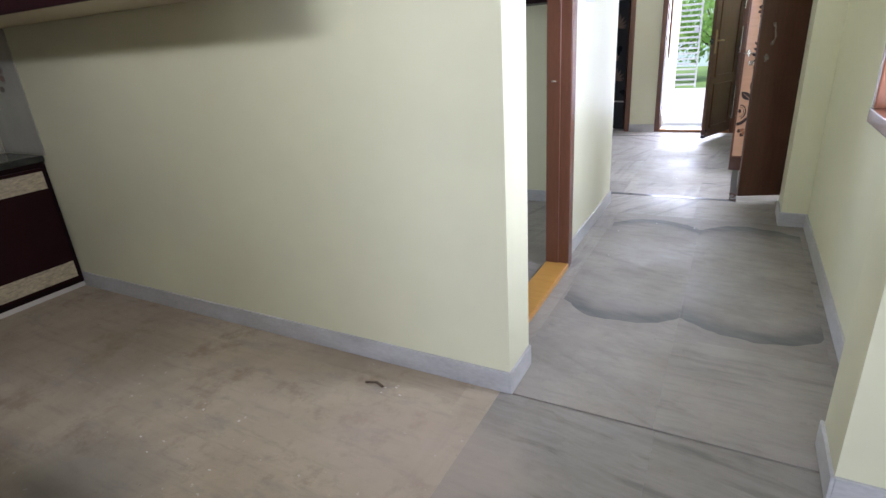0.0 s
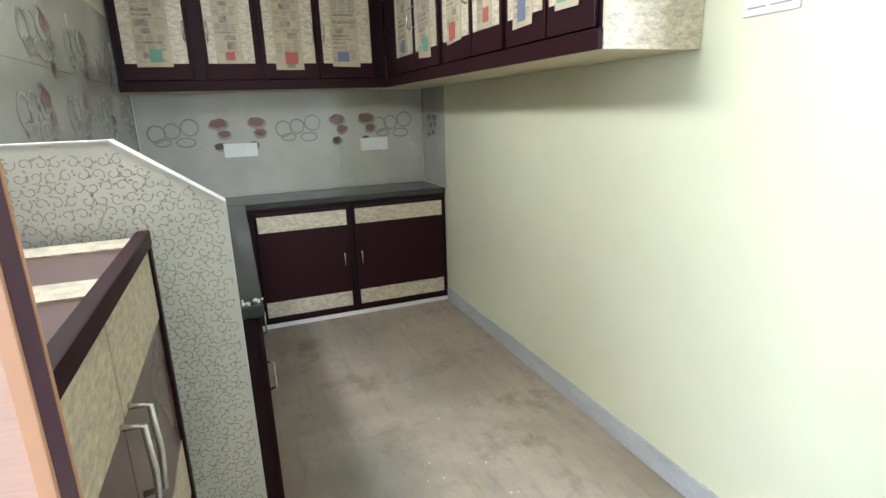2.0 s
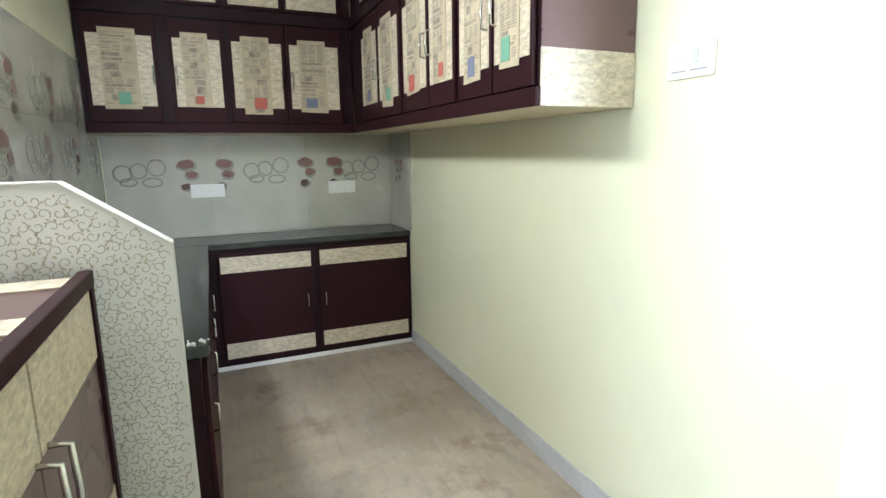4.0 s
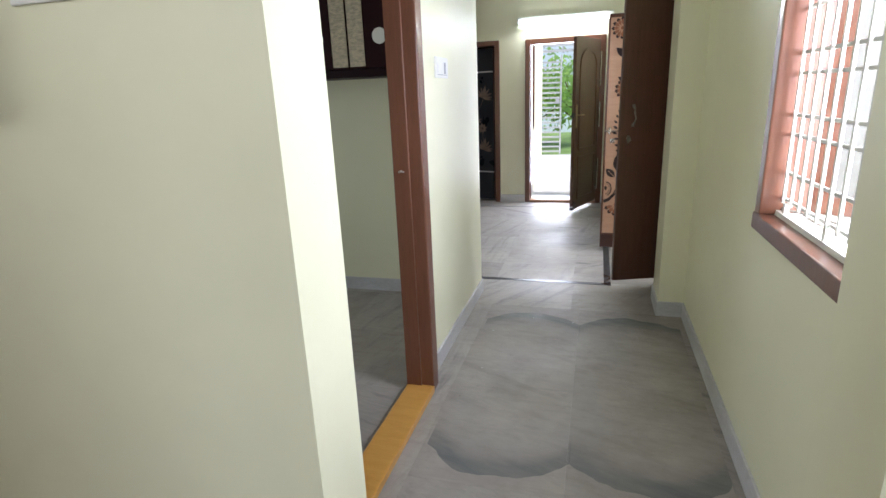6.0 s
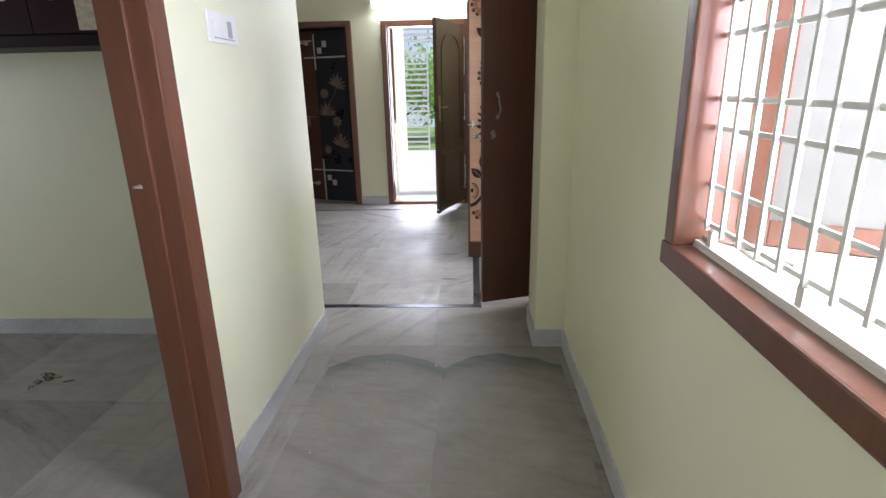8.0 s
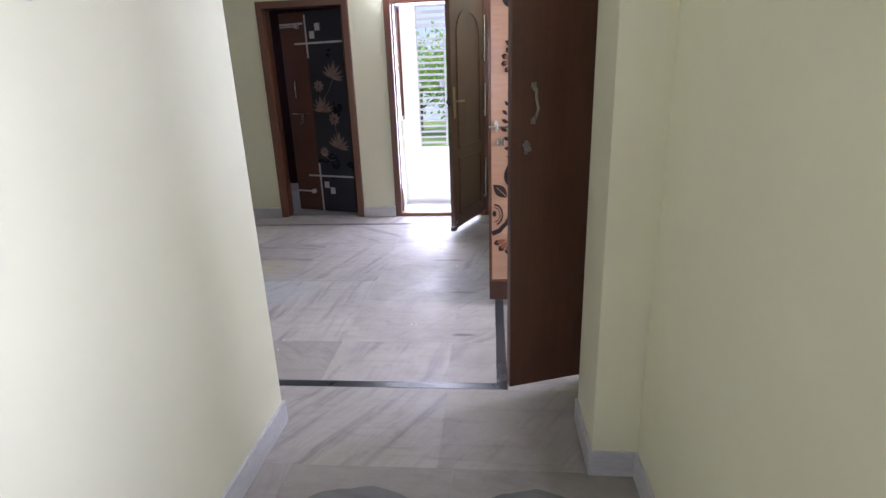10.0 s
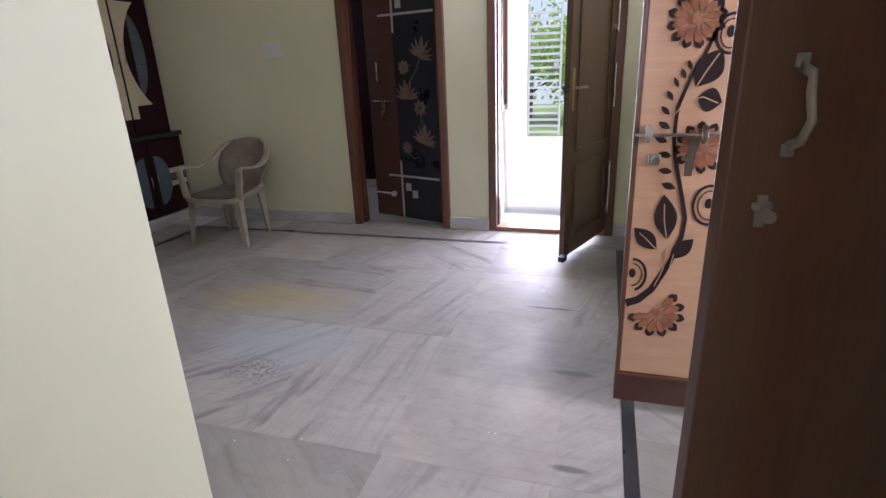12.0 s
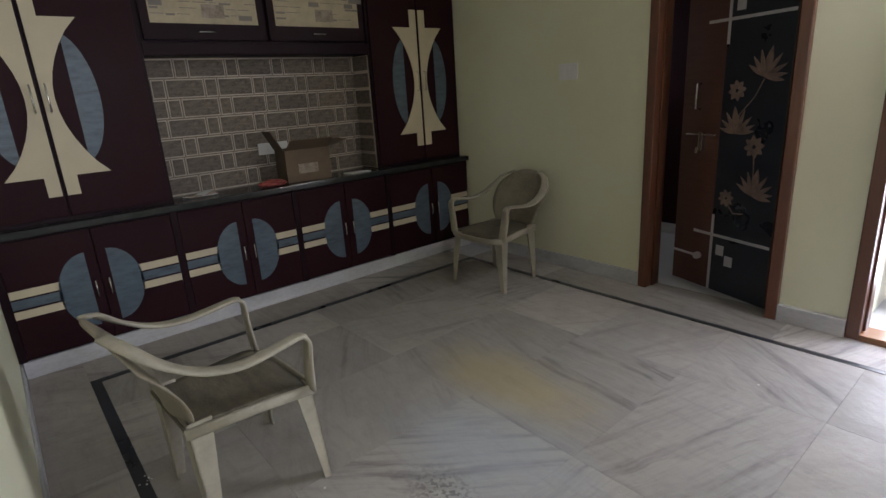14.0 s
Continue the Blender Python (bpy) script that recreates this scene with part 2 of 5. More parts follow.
            ends = add(t, "ShaderNodeMapRange", {"Value": add(t, "ShaderNodeMath", {0: dy}, operation="ABSOLUTE").outputs[0], "From Min": 0.45, "From Max": 0.85, "To Min": 0.1, "To Max": 1.0}).outputs[0]
            f = add(t, "ShaderNodeMath", {0: f, 1: ends}, operation="MULTIPLY").outputs[0]
            f = add(t, "ShaderNodeMath", {0: f, 1: inside}, operation="MULTIPLY").outputs[0]
            f = add(t, "ShaderNodeMath", {0: f, 1: add(t, "ShaderNodeMapRange", {"Value": streak, "From Min": 0.3, "From Max": 0.7, "To Min": 1.0, "To Max": 0.55}).outputs[0]}, operation="MULTIPLY").outputs[0]
            col = mix(t, f, col, (0.11, 0.115, 0.12))
    elif not dusty:
        f = spot(-1.55, 6.75, 0.42, 0.21, 0.45)
        f = add(t, "ShaderNodeMath", {0: f, 1: 0.75}, operation="MULTIPLY").outputs[0]
        col = mix(t, f, col, (0.39, 0.325, 0.19))
        f = spot(-1.25, 6.3, 0.42, 0.26, 0.5)
        col = mix(t, add(t, "ShaderNodeMath", {0: f, 1: 0.5}, operation="MULTIPLY").outputs[0], col, (0.36, 0.40, 0.43))
        f = spot(-1.2, 6.0, 0.13, 0.10, 0.5)
        f = add(t, "ShaderNodeMath", {0: f, 1: add(t, "ShaderNodeMath", {0: noise_of(t, pos, 48.0, 5.0), 1: 0.53}, operation="GREATER_THAN").outputs[0]}, operation="MULTIPLY").outputs[0]
        col = mix(t, add(t, "ShaderNodeMath", {0: f, 1: 0.7}, operation="MULTIPLY").outputs[0], col, (0.12, 0.12, 0.12))
        for x_, y_, rx_, ry_ in ((0.28, 6.30, 0.09, 0.02), (0.31, 5.69, 0.06, 0.015), (0.12, 6.95, 0.12, 0.012)):
            f = spot(x_, y_, rx_, ry_, 0.4)
            col = mix(t, add(t, "ShaderNodeMath", {0: f, 1: 0.75}, operation="MULTIPLY").outputs[0], col, (0.075, 0.075, 0.07))
        f = spot(0.27, 6.45, 0.15, 0.3, 0.5)
        col = mix(t, add(t, "ShaderNodeMath", {0: f, 1: 0.6}, operation="MULTIPLY").outputs[0], col, (0.17, 0.165, 0.15))
    t.links.new(col, b.inputs["Base Color"])
    wet = add(t, "ShaderNodeMath", {0: mix(t, 0.5, swipe, dust), 1: mix(t, 0.6, scuff, grime), 2: 0.0}, operation="ADD").outputs[0]
    rr = add(t, "ShaderNodeMapRange", {"Value": wet, "From Min": 0.82, "From Max": 1.2, "To Min": 0.36, "To Max": 0.8}).outputs[0]
    t.links.new(rr, b.inputs["Roughness"])
    b.inputs["Specular IOR Level"].default_value = 0.3
    bump_of(t, b, mix(t, 0.5, noise_of(t, pos, 11.0, 6.0, 0.6), scuff), 0.42, 0.014)
    return m


def plain(name, base, rough=0.5, metal=0.0):
    return surface(name, base, rough, 0.06, 5.0, 90.0, 0.02, metal)


def emitter(name, color, strength):
    m, t, b = nodes_of(name)
    b.inputs["Base Color"].default_value = (*color, 1)
    b.inputs["Emission Color"].default_value = (*color, 1)
    b.inputs["Emission Strength"].default_value = strength
    return m


def glass_material(name, rough=0.02):
    m, t, b = nodes_of(name)
    b.inputs["Base Color"].default_value = (0.9, 0.95, 0.93, 1)
    b.inputs["Transmission Weight"].default_value = 1.0
    b.inputs["Roughness"].default_value = rough
    b.inputs["IOR"].default_value = 1.3
    return m


PAINT = paint_wall("pale_yellow_green_paint", (0.775, 0.765, 0.56))
PAINT_OUT = paint_wall("cream_outdoor_paint", (0.78, 0.76, 0.66))
BACKDROP_BLUE = paint_wall("pale_blue_backdrop_paint", (0.78, 0.85, 0.88))
NEIGHBOUR = paint_wall("weathered_cream_paint", (0.62, 0.595, 0.51))
CEIL = paint_wall("white_ceiling_paint", (0.78, 0.78, 0.74))
MARBLE = marble("dusty_marble")
MARBLE_FIG = marble("figured_marble", True)
MARBLE_DUSTY = marble("dust_covered_marble", False, True)
SKIRT = surface("grey_marble_skirting", (0.52, 0.52, 0.53), 0.35, 0.25, 2.2, 30, 0.04, stretch=(1, 1, 3))
BLACK_INLAY = surface("black_granite_inlay", (0.025, 0.026, 0.03), 0.3, 0.2)
GRANITE = surface("black_granite", (0.028, 0.032, 0.030), 0.18, 0.35, 12, 120, 0.02)
TEAK = wood("orange_brown_varnished_wood", (0.095, 0.034, 0.018), (0.175, 0.068, 0.036), 0.3, coat=0.4)
SILL_WOOD = wood("yellow_varnished_sill", (0.50, 0.24, 0.04), (0.66, 0.36, 0.09), 0.35, along=(6, 0.6, 6))
ORANGE_WOOD = wood("orange_varnished_sill", (0.20, 0.085, 0.03), (0.36, 0.165, 0.06), 0.35, along=(0.6, 6, 6))
DARK_WOOD = wood("dark_brown_door_veneer", (0.060, 0.022, 0.013), (0.135, 0.056, 0.034), 0.38, coat=0.25)
MAIN_WOOD = wood("brown_carved_door_wood", (0.07, 0.032, 0.018), (0.17, 0.085, 0.048), 0.32, coat=0.3)
MAROON = surface("dark_maroon_laminate", (0.025, 0.007, 0.0095), 0.5, 0.2, 2, 40, 0.02)
MAROON_DARK = surface("blackish_maroon_laminate", (0.018, 0.007, 0.010), 0.45, 0.2, 2, 40, 0.02)
for m_ in (MAROON, MAROON_DARK):
    m_.node_tree.nodes["Principled BSDF"].inputs["Specular IOR Level"].default_value = 0.12
MAUVE = surface("mauve_brown_laminate", (0.135, 0.075, 0.075), 0.3, 0.15, 2, 40, 0.02, coat=0.2)
CREAM_LAM = surface("cream_grained_laminate", (0.55, 0.48, 0.36), 0.45, 0.38, 32, 90, 0.12, stretch=(1, 1, 2.5))
CREAM_PANEL = surface("cream_lacquer", (0.60, 0.52, 0.36), 0.55, 0.08, 3, 60, 0.03)
BLUE_GLASS = surface("blue_grey_figured_glass", (0.078, 0.11, 0.137), 0.4, 0.35, 9, 40, 0.1, stretch=(1, 1, 4))
PEACH = wood("peach_wood_laminate", (0.52, 0.29, 0.19), (0.66, 0.41, 0.28), 0.3, along=(0.7, 6, 8), coat=0.25)
PINK_WOOD = wood("pinkish_pale_wood_laminate", (0.42, 0.25, 0.19), (0.56, 0.37, 0.30), 0.35, along=(0.7, 6, 8))
INK = surface("dark_printed_motif", (0.028, 0.016, 0.018), 0.35, 0.2)
COPPER = surface("copper_brown_petal", (0.34, 0.135, 0.075), 0.4, 0.4, 20, 90, 0.05)
BRONZE = surface("bronze_lotus_petal", (0.19, 0.13, 0.10), 0.35, 0.4, 14, 70, 0.05)
NAVY = surface("blackish_navy_laminate", (0.014, 0.017, 0.024), 0.3, 0.2)
WALNUT = wood("walnut_laminate", (0.055, 0.022, 0.016), (0.12, 0.052, 0.036), 0.35, along=(0.7, 6, 8))
SILVER = surface("silver_strip", (0.62, 0.62, 0.62), 0.35, 0.08, metal=0.6)
CHROME = surface("worn_chrome", (0.66, 0.66, 0.64), 0.25, 0.15, metal=1.0)
DULL = surface("dull_grey_metal", (0.13, 0.11, 0.09), 0.6, 0.3, metal=0.0)
DULL_PALE = surface("dusty_grey_metal", (0.19, 0.165, 0.13), 0.5, 0.4, 20, 90, 0.05)
BRASS = surface("tarnished_brass", (0.42, 0.34, 0.2), 0.35, 0.2, metal=0.9)
WHITE_PLASTIC = plain("white_plastic", (0.78, 0.78, 0.76), 0.35)
GREY_PLASTIC = plain("grey_plastic", (0.35, 0.36, 0.38), 0.4)
PALE_GREY = plain("pale_grey_plastic", (0.52, 0.53, 0.54), 0.4)
BLACK_PLASTIC = plain("black_plastic", (0.03, 0.03, 0.03), 0.4)
CHAIR = surface("dusty_beige_plastic", (0.335, 0.305, 0.235), 0.45, 0.22, 6, 60, 0.03)
# beige shell colour darkened, with part of the backrest's shade put in
CHAIR_BACK = surface("shaded_backrest_plastic", (0.23, 0.20, 0.145), 0.5, 0.3, 7, 50, 0.03)
CHAIR_SEAT = surface("grimy_seat_plastic", (0.115, 0.10, 0.072), 0.6, 0.55, 9, 50, 0.04, stretch=(1, 3, 1))
GRILLE = surface("white_enamelled_iron", (0.70, 0.70, 0.64), 0.4, 0.1)
TILE_GREY = surface("glossy_grey_wall_tile", (0.46, 0.45, 0.40), 0.24, 0.12, 3, 50, 0.03, coat=0.1)
FLORAL = surface("white_wallpaper_laminate", (0.72, 0.72, 0.70), 0.45, 0.06, 4, 40, 0.02)
FLORAL_INK = plain("greyish_scroll_print", (0.33, 0.31, 0.275), 0.5)
STONE_TILE = surface("brown_textured_stone_tile", (0.155, 0.122, 0.092), 0.35, 0.6, 34, 150, 0.9, stretch=(1, 1, 2.2), per_object=0.12)
GROUT = surface("pale_raised_joint", (0.60, 0.53, 0.43), 0.16, 0.15, 6, 60, 0.03)
PAPER = surface("yellowed_newspaper", (0.47, 0.395, 0.275), 0.8, 0.15, 12, 60, 0.03)
PAPER_WHITE = surface("white_paper", (0.74, 0.74, 0.72), 0.8, 0.05)
PRINT_GREY = plain("grey_newsprint", (0.22, 0.20, 0.18), 0.8)
PRINT_DIM = surface("dull_picture_print", (0.30, 0.25, 0.20), 0.8, 0.45, 25, 90, 0.02)
PRINT_RED = plain("red_print", (0.42, 0.10, 0.07), 0.7)
PRINT_GREEN = plain("green_print", (0.16, 0.36, 0.25), 0.7)
PRINT_BLUE = plain("blue_grey_print", (0.16, 0.18, 0.28), 0.7)
CARD = surface("brown_cardboard", (0.15, 0.105, 0.068), 0.85, 0.2, 6, 80, 0.05)
RED_BAG = surface("red_plastic_bag", (0.28, 0.055, 0.045), 0.35, 0.3)
TUBE = emitter("lit_tube", (0.85, 1.0, 0.93), 14)
PORCH_FLOOR = surface("pale_porch_tile", (0.50, 0.50, 0.48), 0.4, 0.08, 2, 40, 0.03)
GROUND = surface("dry_ground", (0.22, 0.19, 0.14), 0.9, 0.3, 1.0, 20, 0.2)
LEAF = surface("bright_green_leaf", (0.20, 0.36, 0.09), 0.5, 0.4, 4, 30, 0.05)
lt = LEAF.node_tree
glow = add(lt, "ShaderNodeBsdfTranslucent", {"Color": (0.42, 0.62, 0.16, 1)})
blend_leaf = add(lt, "ShaderNodeMixShader", {0: 0.5, 1: lt.nodes["Principled BSDF"].outputs[0], 2: glow.outputs[0]})
lt.links.new(blend_leaf.outputs[0], lt.nodes["Material Output"].inputs[0])
GRASS = surface("bright_green_grass", (0.13, 0.22, 0.05), 0.8, 0.5, 3, 40, 0.4)
BARK = surface("grey_brown_bark", (0.13, 0.09, 0.06), 0.9, 0.3, 8, 40, 0.3)
GATE_PAINT = surface("silver_gate_paint", (0.42, 0.44, 0.43), 0.4, 0.1)
FROSTED = surface("frosted_window_pane", (0.17, 0.165, 0.145), 0.3, 0.06)
DECAL_GREY = plain("grey_printed_outline", (0.26, 0.255, 0.22), 0.3)
DECAL_RED = plain("reddish_brown_print", (0.20, 0.105, 0.09), 0.3)
DECAL_DARK = plain("dark_brown_print", (0.095, 0.06, 0.05), 0.3)
EDGE_PURPLE = plain("purple_brown_edge_band", (0.07, 0.025, 0.05), 0.35)
ORANGE_EDGE = plain("orange_wood_edge", (0.46, 0.24, 0.14), 0.4)

# ---- mesh helpers ----


def box(bm, x0, x1, y0, y1, z0, z1, bevel=0.0):
    vs = [bm.verts.new((x, y, z)) for x in (x0, x1) for y in (y0, y1) for z in (z0, z1)]
    quads = ((0, 1, 3, 2), (4, 6, 7, 5), (0, 4, 5, 1), (2, 3, 7, 6), (0, 2, 6, 4), (1, 5, 7, 3))
    faces = [bm.faces.new([vs[i] for i in q]) for q in quads]
    if bevel:
        edges = list({e for f in faces for e in f.edges})
        bmesh.ops.bevel(bm, geom=edges, offset=bevel, segments=2, affect="EDGES", profile=0.6)
    return bm


def slab(bm, pts, y0, y1, bevel=0.0):
    """A flat shape in x and z, from y0 (front) to y1 (back)."""
    front = [bm.verts.new((x, y0, z)) for x, z in pts]
    back = [bm.verts.new((x, y1, z)) for x, z in pts]
    fs = [bm.faces.new(front), bm.faces.new(back[::-1])]
    n = len(pts)
    for i in range(n):
        fs.append(bm.faces.new((front[i], back[i], back[(i + 1) % n], front[(i + 1) % n])))
    bmesh.ops.recalc_face_normals(bm, faces=fs)
    if bevel:
        bmesh.ops.bevel(bm, geom=list(fs[0].edges), offset=bevel, segments=2, affect="EDGES", profile=0.6)
    return bm


def rod(bm, a, b, r, sides=10, r2=None):
    a, b = Vector(a), Vector(b)
    q = (b - a).to_track_quat("Z", "Y")
    rings = []
    for p, rad in ((a, r), (b, r if r2 is None else r2)):
        rings.append([bm.verts.new(p + q @ Vector((rad * math.cos(2 * math.pi * i / sides), rad * math.sin(2 * math.pi * i / sides), 0))) for i in range(sides)])
    for i in range(sides):
        j = (i + 1) % sides
        bm.faces.new((rings[0][i], rings[0][j], rings[1][j], rings[1][i]))
    bm.faces.new(rings[0][::-1])
    bm.faces.new(rings[1])
    return bm


def sweep(bm, points, half_w, half_t, up=(0, 0, 1), sides=8):
    """A rounded bar along points: half_w across, half_t along up. Both may be lists."""
    pts = [Vector(p) for p in points]
    n, rings = len(pts), []
    for i, p in enumerate(pts):
        way = (pts[min(i + 1, n - 1)] - pts[max(i - 1, 0)]).normalized()
        side = way.cross(Vector(up))
        if side.length < 1e-4:
            side = Vector((1, 0, 0))
        side.normalize()
        top = side.cross(way).normalized()
        w = half_w[i] if isinstance(half_w, (list, tuple)) else half_w
        h = half_t[i] if isinstance(half_t, (list, tuple)) else half_t
        ring = []
        for k in range(sides):
            a = 2 * math.pi * (k + 0.5) / sides
            c, s = math.cos(a), math.sin(a)
            ring.append(bm.verts.new(p + side * (w * math.copysign(abs(c) ** 0.6, c)) + top * (h * math.copysign(abs(s) ** 0.6, s))))
        rings.append(ring)
    for r0, r1 in zip(rings, rings[1:]):
        for k in range(sides):
            bm.faces.new((r0[k], r0[(k + 1) % sides], r1[(k + 1) % sides], r1[k]))
    bm.faces.new(rings[0][::-1])
    bm.faces.new(rings[-1])
    return bm


def link(name, bm, material, smooth=False):
    bmesh.ops.recalc_face_normals(bm, faces=bm.faces)
    mesh = bpy.data.meshes.new(name)
    bm.to_mesh(mesh)
    bm.free()
    mesh.materials.append(material)
    if smooth:
        for p in mesh.polygons:
            p.use_smooth = True
    return new(name, mesh)


def part(name, bm, material, parent, label="", smooth=False):
    ob = link(name, bm, material, smooth)
    ob.parent = parent
    if label:
        tagged(ob, label)
    return ob


def empty(name, m, label, category, group=""):
    ob = new(name)
    ob.empty_display_size = 0.1
    ob.matrix_world = m
    return tagged(ob, label, category, group)


def structure(name, bm, material, label="", category=""):
    return tagged(link(name, bm, material), label, category, kind="structure")


def B(*a, **k):
    return box(bmesh.new(), *a, **k)


def S(*a, **k):
    return slab(bmesh.new(), *a, **k)


def arc(cx, cz, rx, rz, a0, a1, n=16):
    return [(cx + rx * math.cos(radians(a0 + (a1 - a0) * i / n)), cz + rz * math.sin(radians(a0 + (a1 - a0) * i / n))) for i in range(n + 1)]


def petal_pts(x, z, length, width, angle, n=7, tip=1.0):
    """An almond outline that starts at (x, z) and points along angle (degrees from +x)."""
    a = radians(angle)
    c, s = math.cos(a), math.sin(a)
    up, down = [], []
    for i in range(n + 1):
        u = i / n
        w = width * math.sin(math.pi * u ** tip) / 2
        up.append((u * length, w))
        if 0 < i < n:
            down.append((u * length, -w))
    return [(x + p * c - q * s, z + p * s + q * c) for p, q in up + down[::-1]]


def stroke_pts(points, widths):
    """The outline of a brush stroke along points."""
    left, right = [], []
    for i, (x, z) in enumerate(points):
        x0, z0 = points[max(i - 1, 0)]
        x1, z1 = points[min(i + 1, len(points) - 1)]
        d = math.hypot(x1 - x0, z1 - z0) or 1
        nx, nz = -(z1 - z0) / d, (x1 - x0) / d
        w = widths[i] / 2 if isinstance(widths, (list, tuple)) else widths / 2
        left.append((x + nx * w, z + nz * w))
        right.append((x - nx * w, z - nz * w))
    return left + right[::-1]


def bars(bm, strokes, y0, y1):
    """Strips along each stroke (points, width), quad by quad, so that bent strokes stay clean."""
    for points, w in strokes:
        o = stroke_pts(points, w)
        n = len(points)
        for i in range(n - 1):
            slab(bm, [o[i], o[i + 1], o[2 * n - 2 - i], o[2 * n - 1 - i]], y0, y1)
    return bm

# ---- structure ----
CEILING = 2.9
DOOR_TOP = 2.09


def walls(name, boxes, material, label, category="wall"):
    bm = bmesh.new()
    for b in boxes:
        box(bm, *b)
    return structure(name, bm, material, label, category)


H = CEILING
walls("wall_kitchen_north", [(-3.75, -0.24, 2.11, 2.34, 0, H)], PAINT, "pale yellow-green painted kitchen wall above marble skirting")
walls("wall_corridor_left", [(-0.53, -0.415, 2.34, 2.445, 0, H), (-0.53, -0.415, 2.445, 3.50, DOOR_TOP, H), (-0.53, -0.415, 3.50, 4.77, 0, H)], PAINT,
      "pale yellow-green corridor wall with a doorway")
walls("wall_living_south", [(-3.9, -0.415, 4.77, 4.88, 0, H)], PAINT, "pale yellow-green wall between bedroom and living room")
walls("wall_living_north", [(-3.9, -1.755, 8.37, 8.49, 0, H), (-1.755, -0.866, 8.37, 8.49, 2.10, H), (-0.866, -0.53, 8.37, 8.49, 0, H),
                            (-0.53, 0.46, 8.37, 8.49, 2.09, H), (0.46, 2.3, 8.37, 8.49, 0, H)], PAINT, "pale yellow-green end wall with two doorways")
walls("wall_living_east", [(0.95, 1.07, 4.95, 5.22, 0, H), (0.95, 1.07, 5.22, 6.14, 2.08, H), (0.95, 1.07, 6.14, 8.37, 0, H)], PAINT,
      "pale yellow-green wall with a small room's doorway")
walls("wall_corridor_right", [(0.972, 1.105, 2.24, 4.95, 0, 0.935), (0.972, 1.105, 2.24, 4.95, 2.097, H), (0.972, 1.105, 3.30, 4.95, 0.935, 2.097)], PAINT,
      "pale yellow-green corridor wall with a barred window")
walls("column_corridor", [(0.815, 0.972, 4.63, 4.95, 0, H)], PAINT, "painted column at the corridor's end", "column")
walls("column_window", [(0.84, 1.105, 1.985, 2.24, 0, H)], PAINT, "painted column beside the barred window", "column")
walls("wall_dining_north", [(1.105, 2.3, 2.12, 2.24, 0, H)], PAINT, "plain painted wall")
walls("wall_dining_east", [(2.3, 2.42, -1.5, 2.24, 0, H)], PAINT, "plain painted wall")
walls("wall_dining_south", [(-0.55, 0.35, -1.62, -1.5, 0, H), (1.65, 2.42, -1.62, -1.5, 0, H), (0.35, 1.65, -1.62, -1.5, 0, 0.95), (0.35, 1.65, -1.62, -1.5, 2.15, H)], PAINT,
      "plain painted wall with a window opening")
walls("wall_dining_west", [(-0.55, -0.43, -1.5, -0.04, 0, H)], PAINT, "plain painted wall")
walls("wall_kitchen_south", [(-3.87, -0.55, -0.04, 0.08, 0, H)], PAINT, "painted kitchen wall partly clad in glossy grey tiles")
walls("wall_kitchen_west", [(-3.87, -3.75, 0.08, 2.42, 0, H)], PAINT, "painted kitchen wall partly clad in glossy grey tiles")
# the west opening is unseen, added for the bedroom fill lamp
walls("wall_bedroom_west", [(-3.99, -3.87, 2.30, 2.9, 0, H), (-3.99, -3.87, 3.9, 4.88, 0, H), (-3.99, -3.87, 2.9, 3.9, 0, 0.95), (-3.99, -3.87, 2.9, 3.9, 2.1, H)], PAINT, "plain bedroom wall")
walls("wall_living_west", [(-4.02, -3.9, 4.77, 8.49, 0, H)], PAINT, "plain wall behind the fitted cabinets")
walls("wall_small_room", [(1.07, 2.3, 5.0, 5.12, 0, H), (1.07, 2.3, 6.9, 7.02, 0, H), (2.3, 2.42, 5.0, 7.02, 0, H)], PAINT, "plain wall of a small room")
walls("wall_far_room", [(-3.2, -3.08, 8.49, 10.2, 0, H), (-0.62, -0.5, 8.49, 10.2, 0, H), (-3.2, -0.5, 10.2, 10.32, 0, H)], PAINT, "plain wall of the room beyond")
bm = bmesh.new()
for b in ((-4.02, 2.42, -1.62, 8.49, H, H + 0.12), (-3.2, -0.5, 8.49, 10.32, H, H + 0.12)):
    box(bm, *b)
structure("ceiling", bm, CEIL, "white painted ceiling", "ceiling")
structure("floor", B(-4.02, 2.42, -1.62, 8.49, -0.12, -0.02), SKIRT, "marble slab floor, dusty and streaked", "floor")
FLOOR = bpy.data.objects["floor"]
structure("floor_far_room", B(-3.2, -0.5, 8.49, 10.32, -0.12, -0.004), PORCH_FLOOR, "pale tiled floor of the room beyond", "floor")

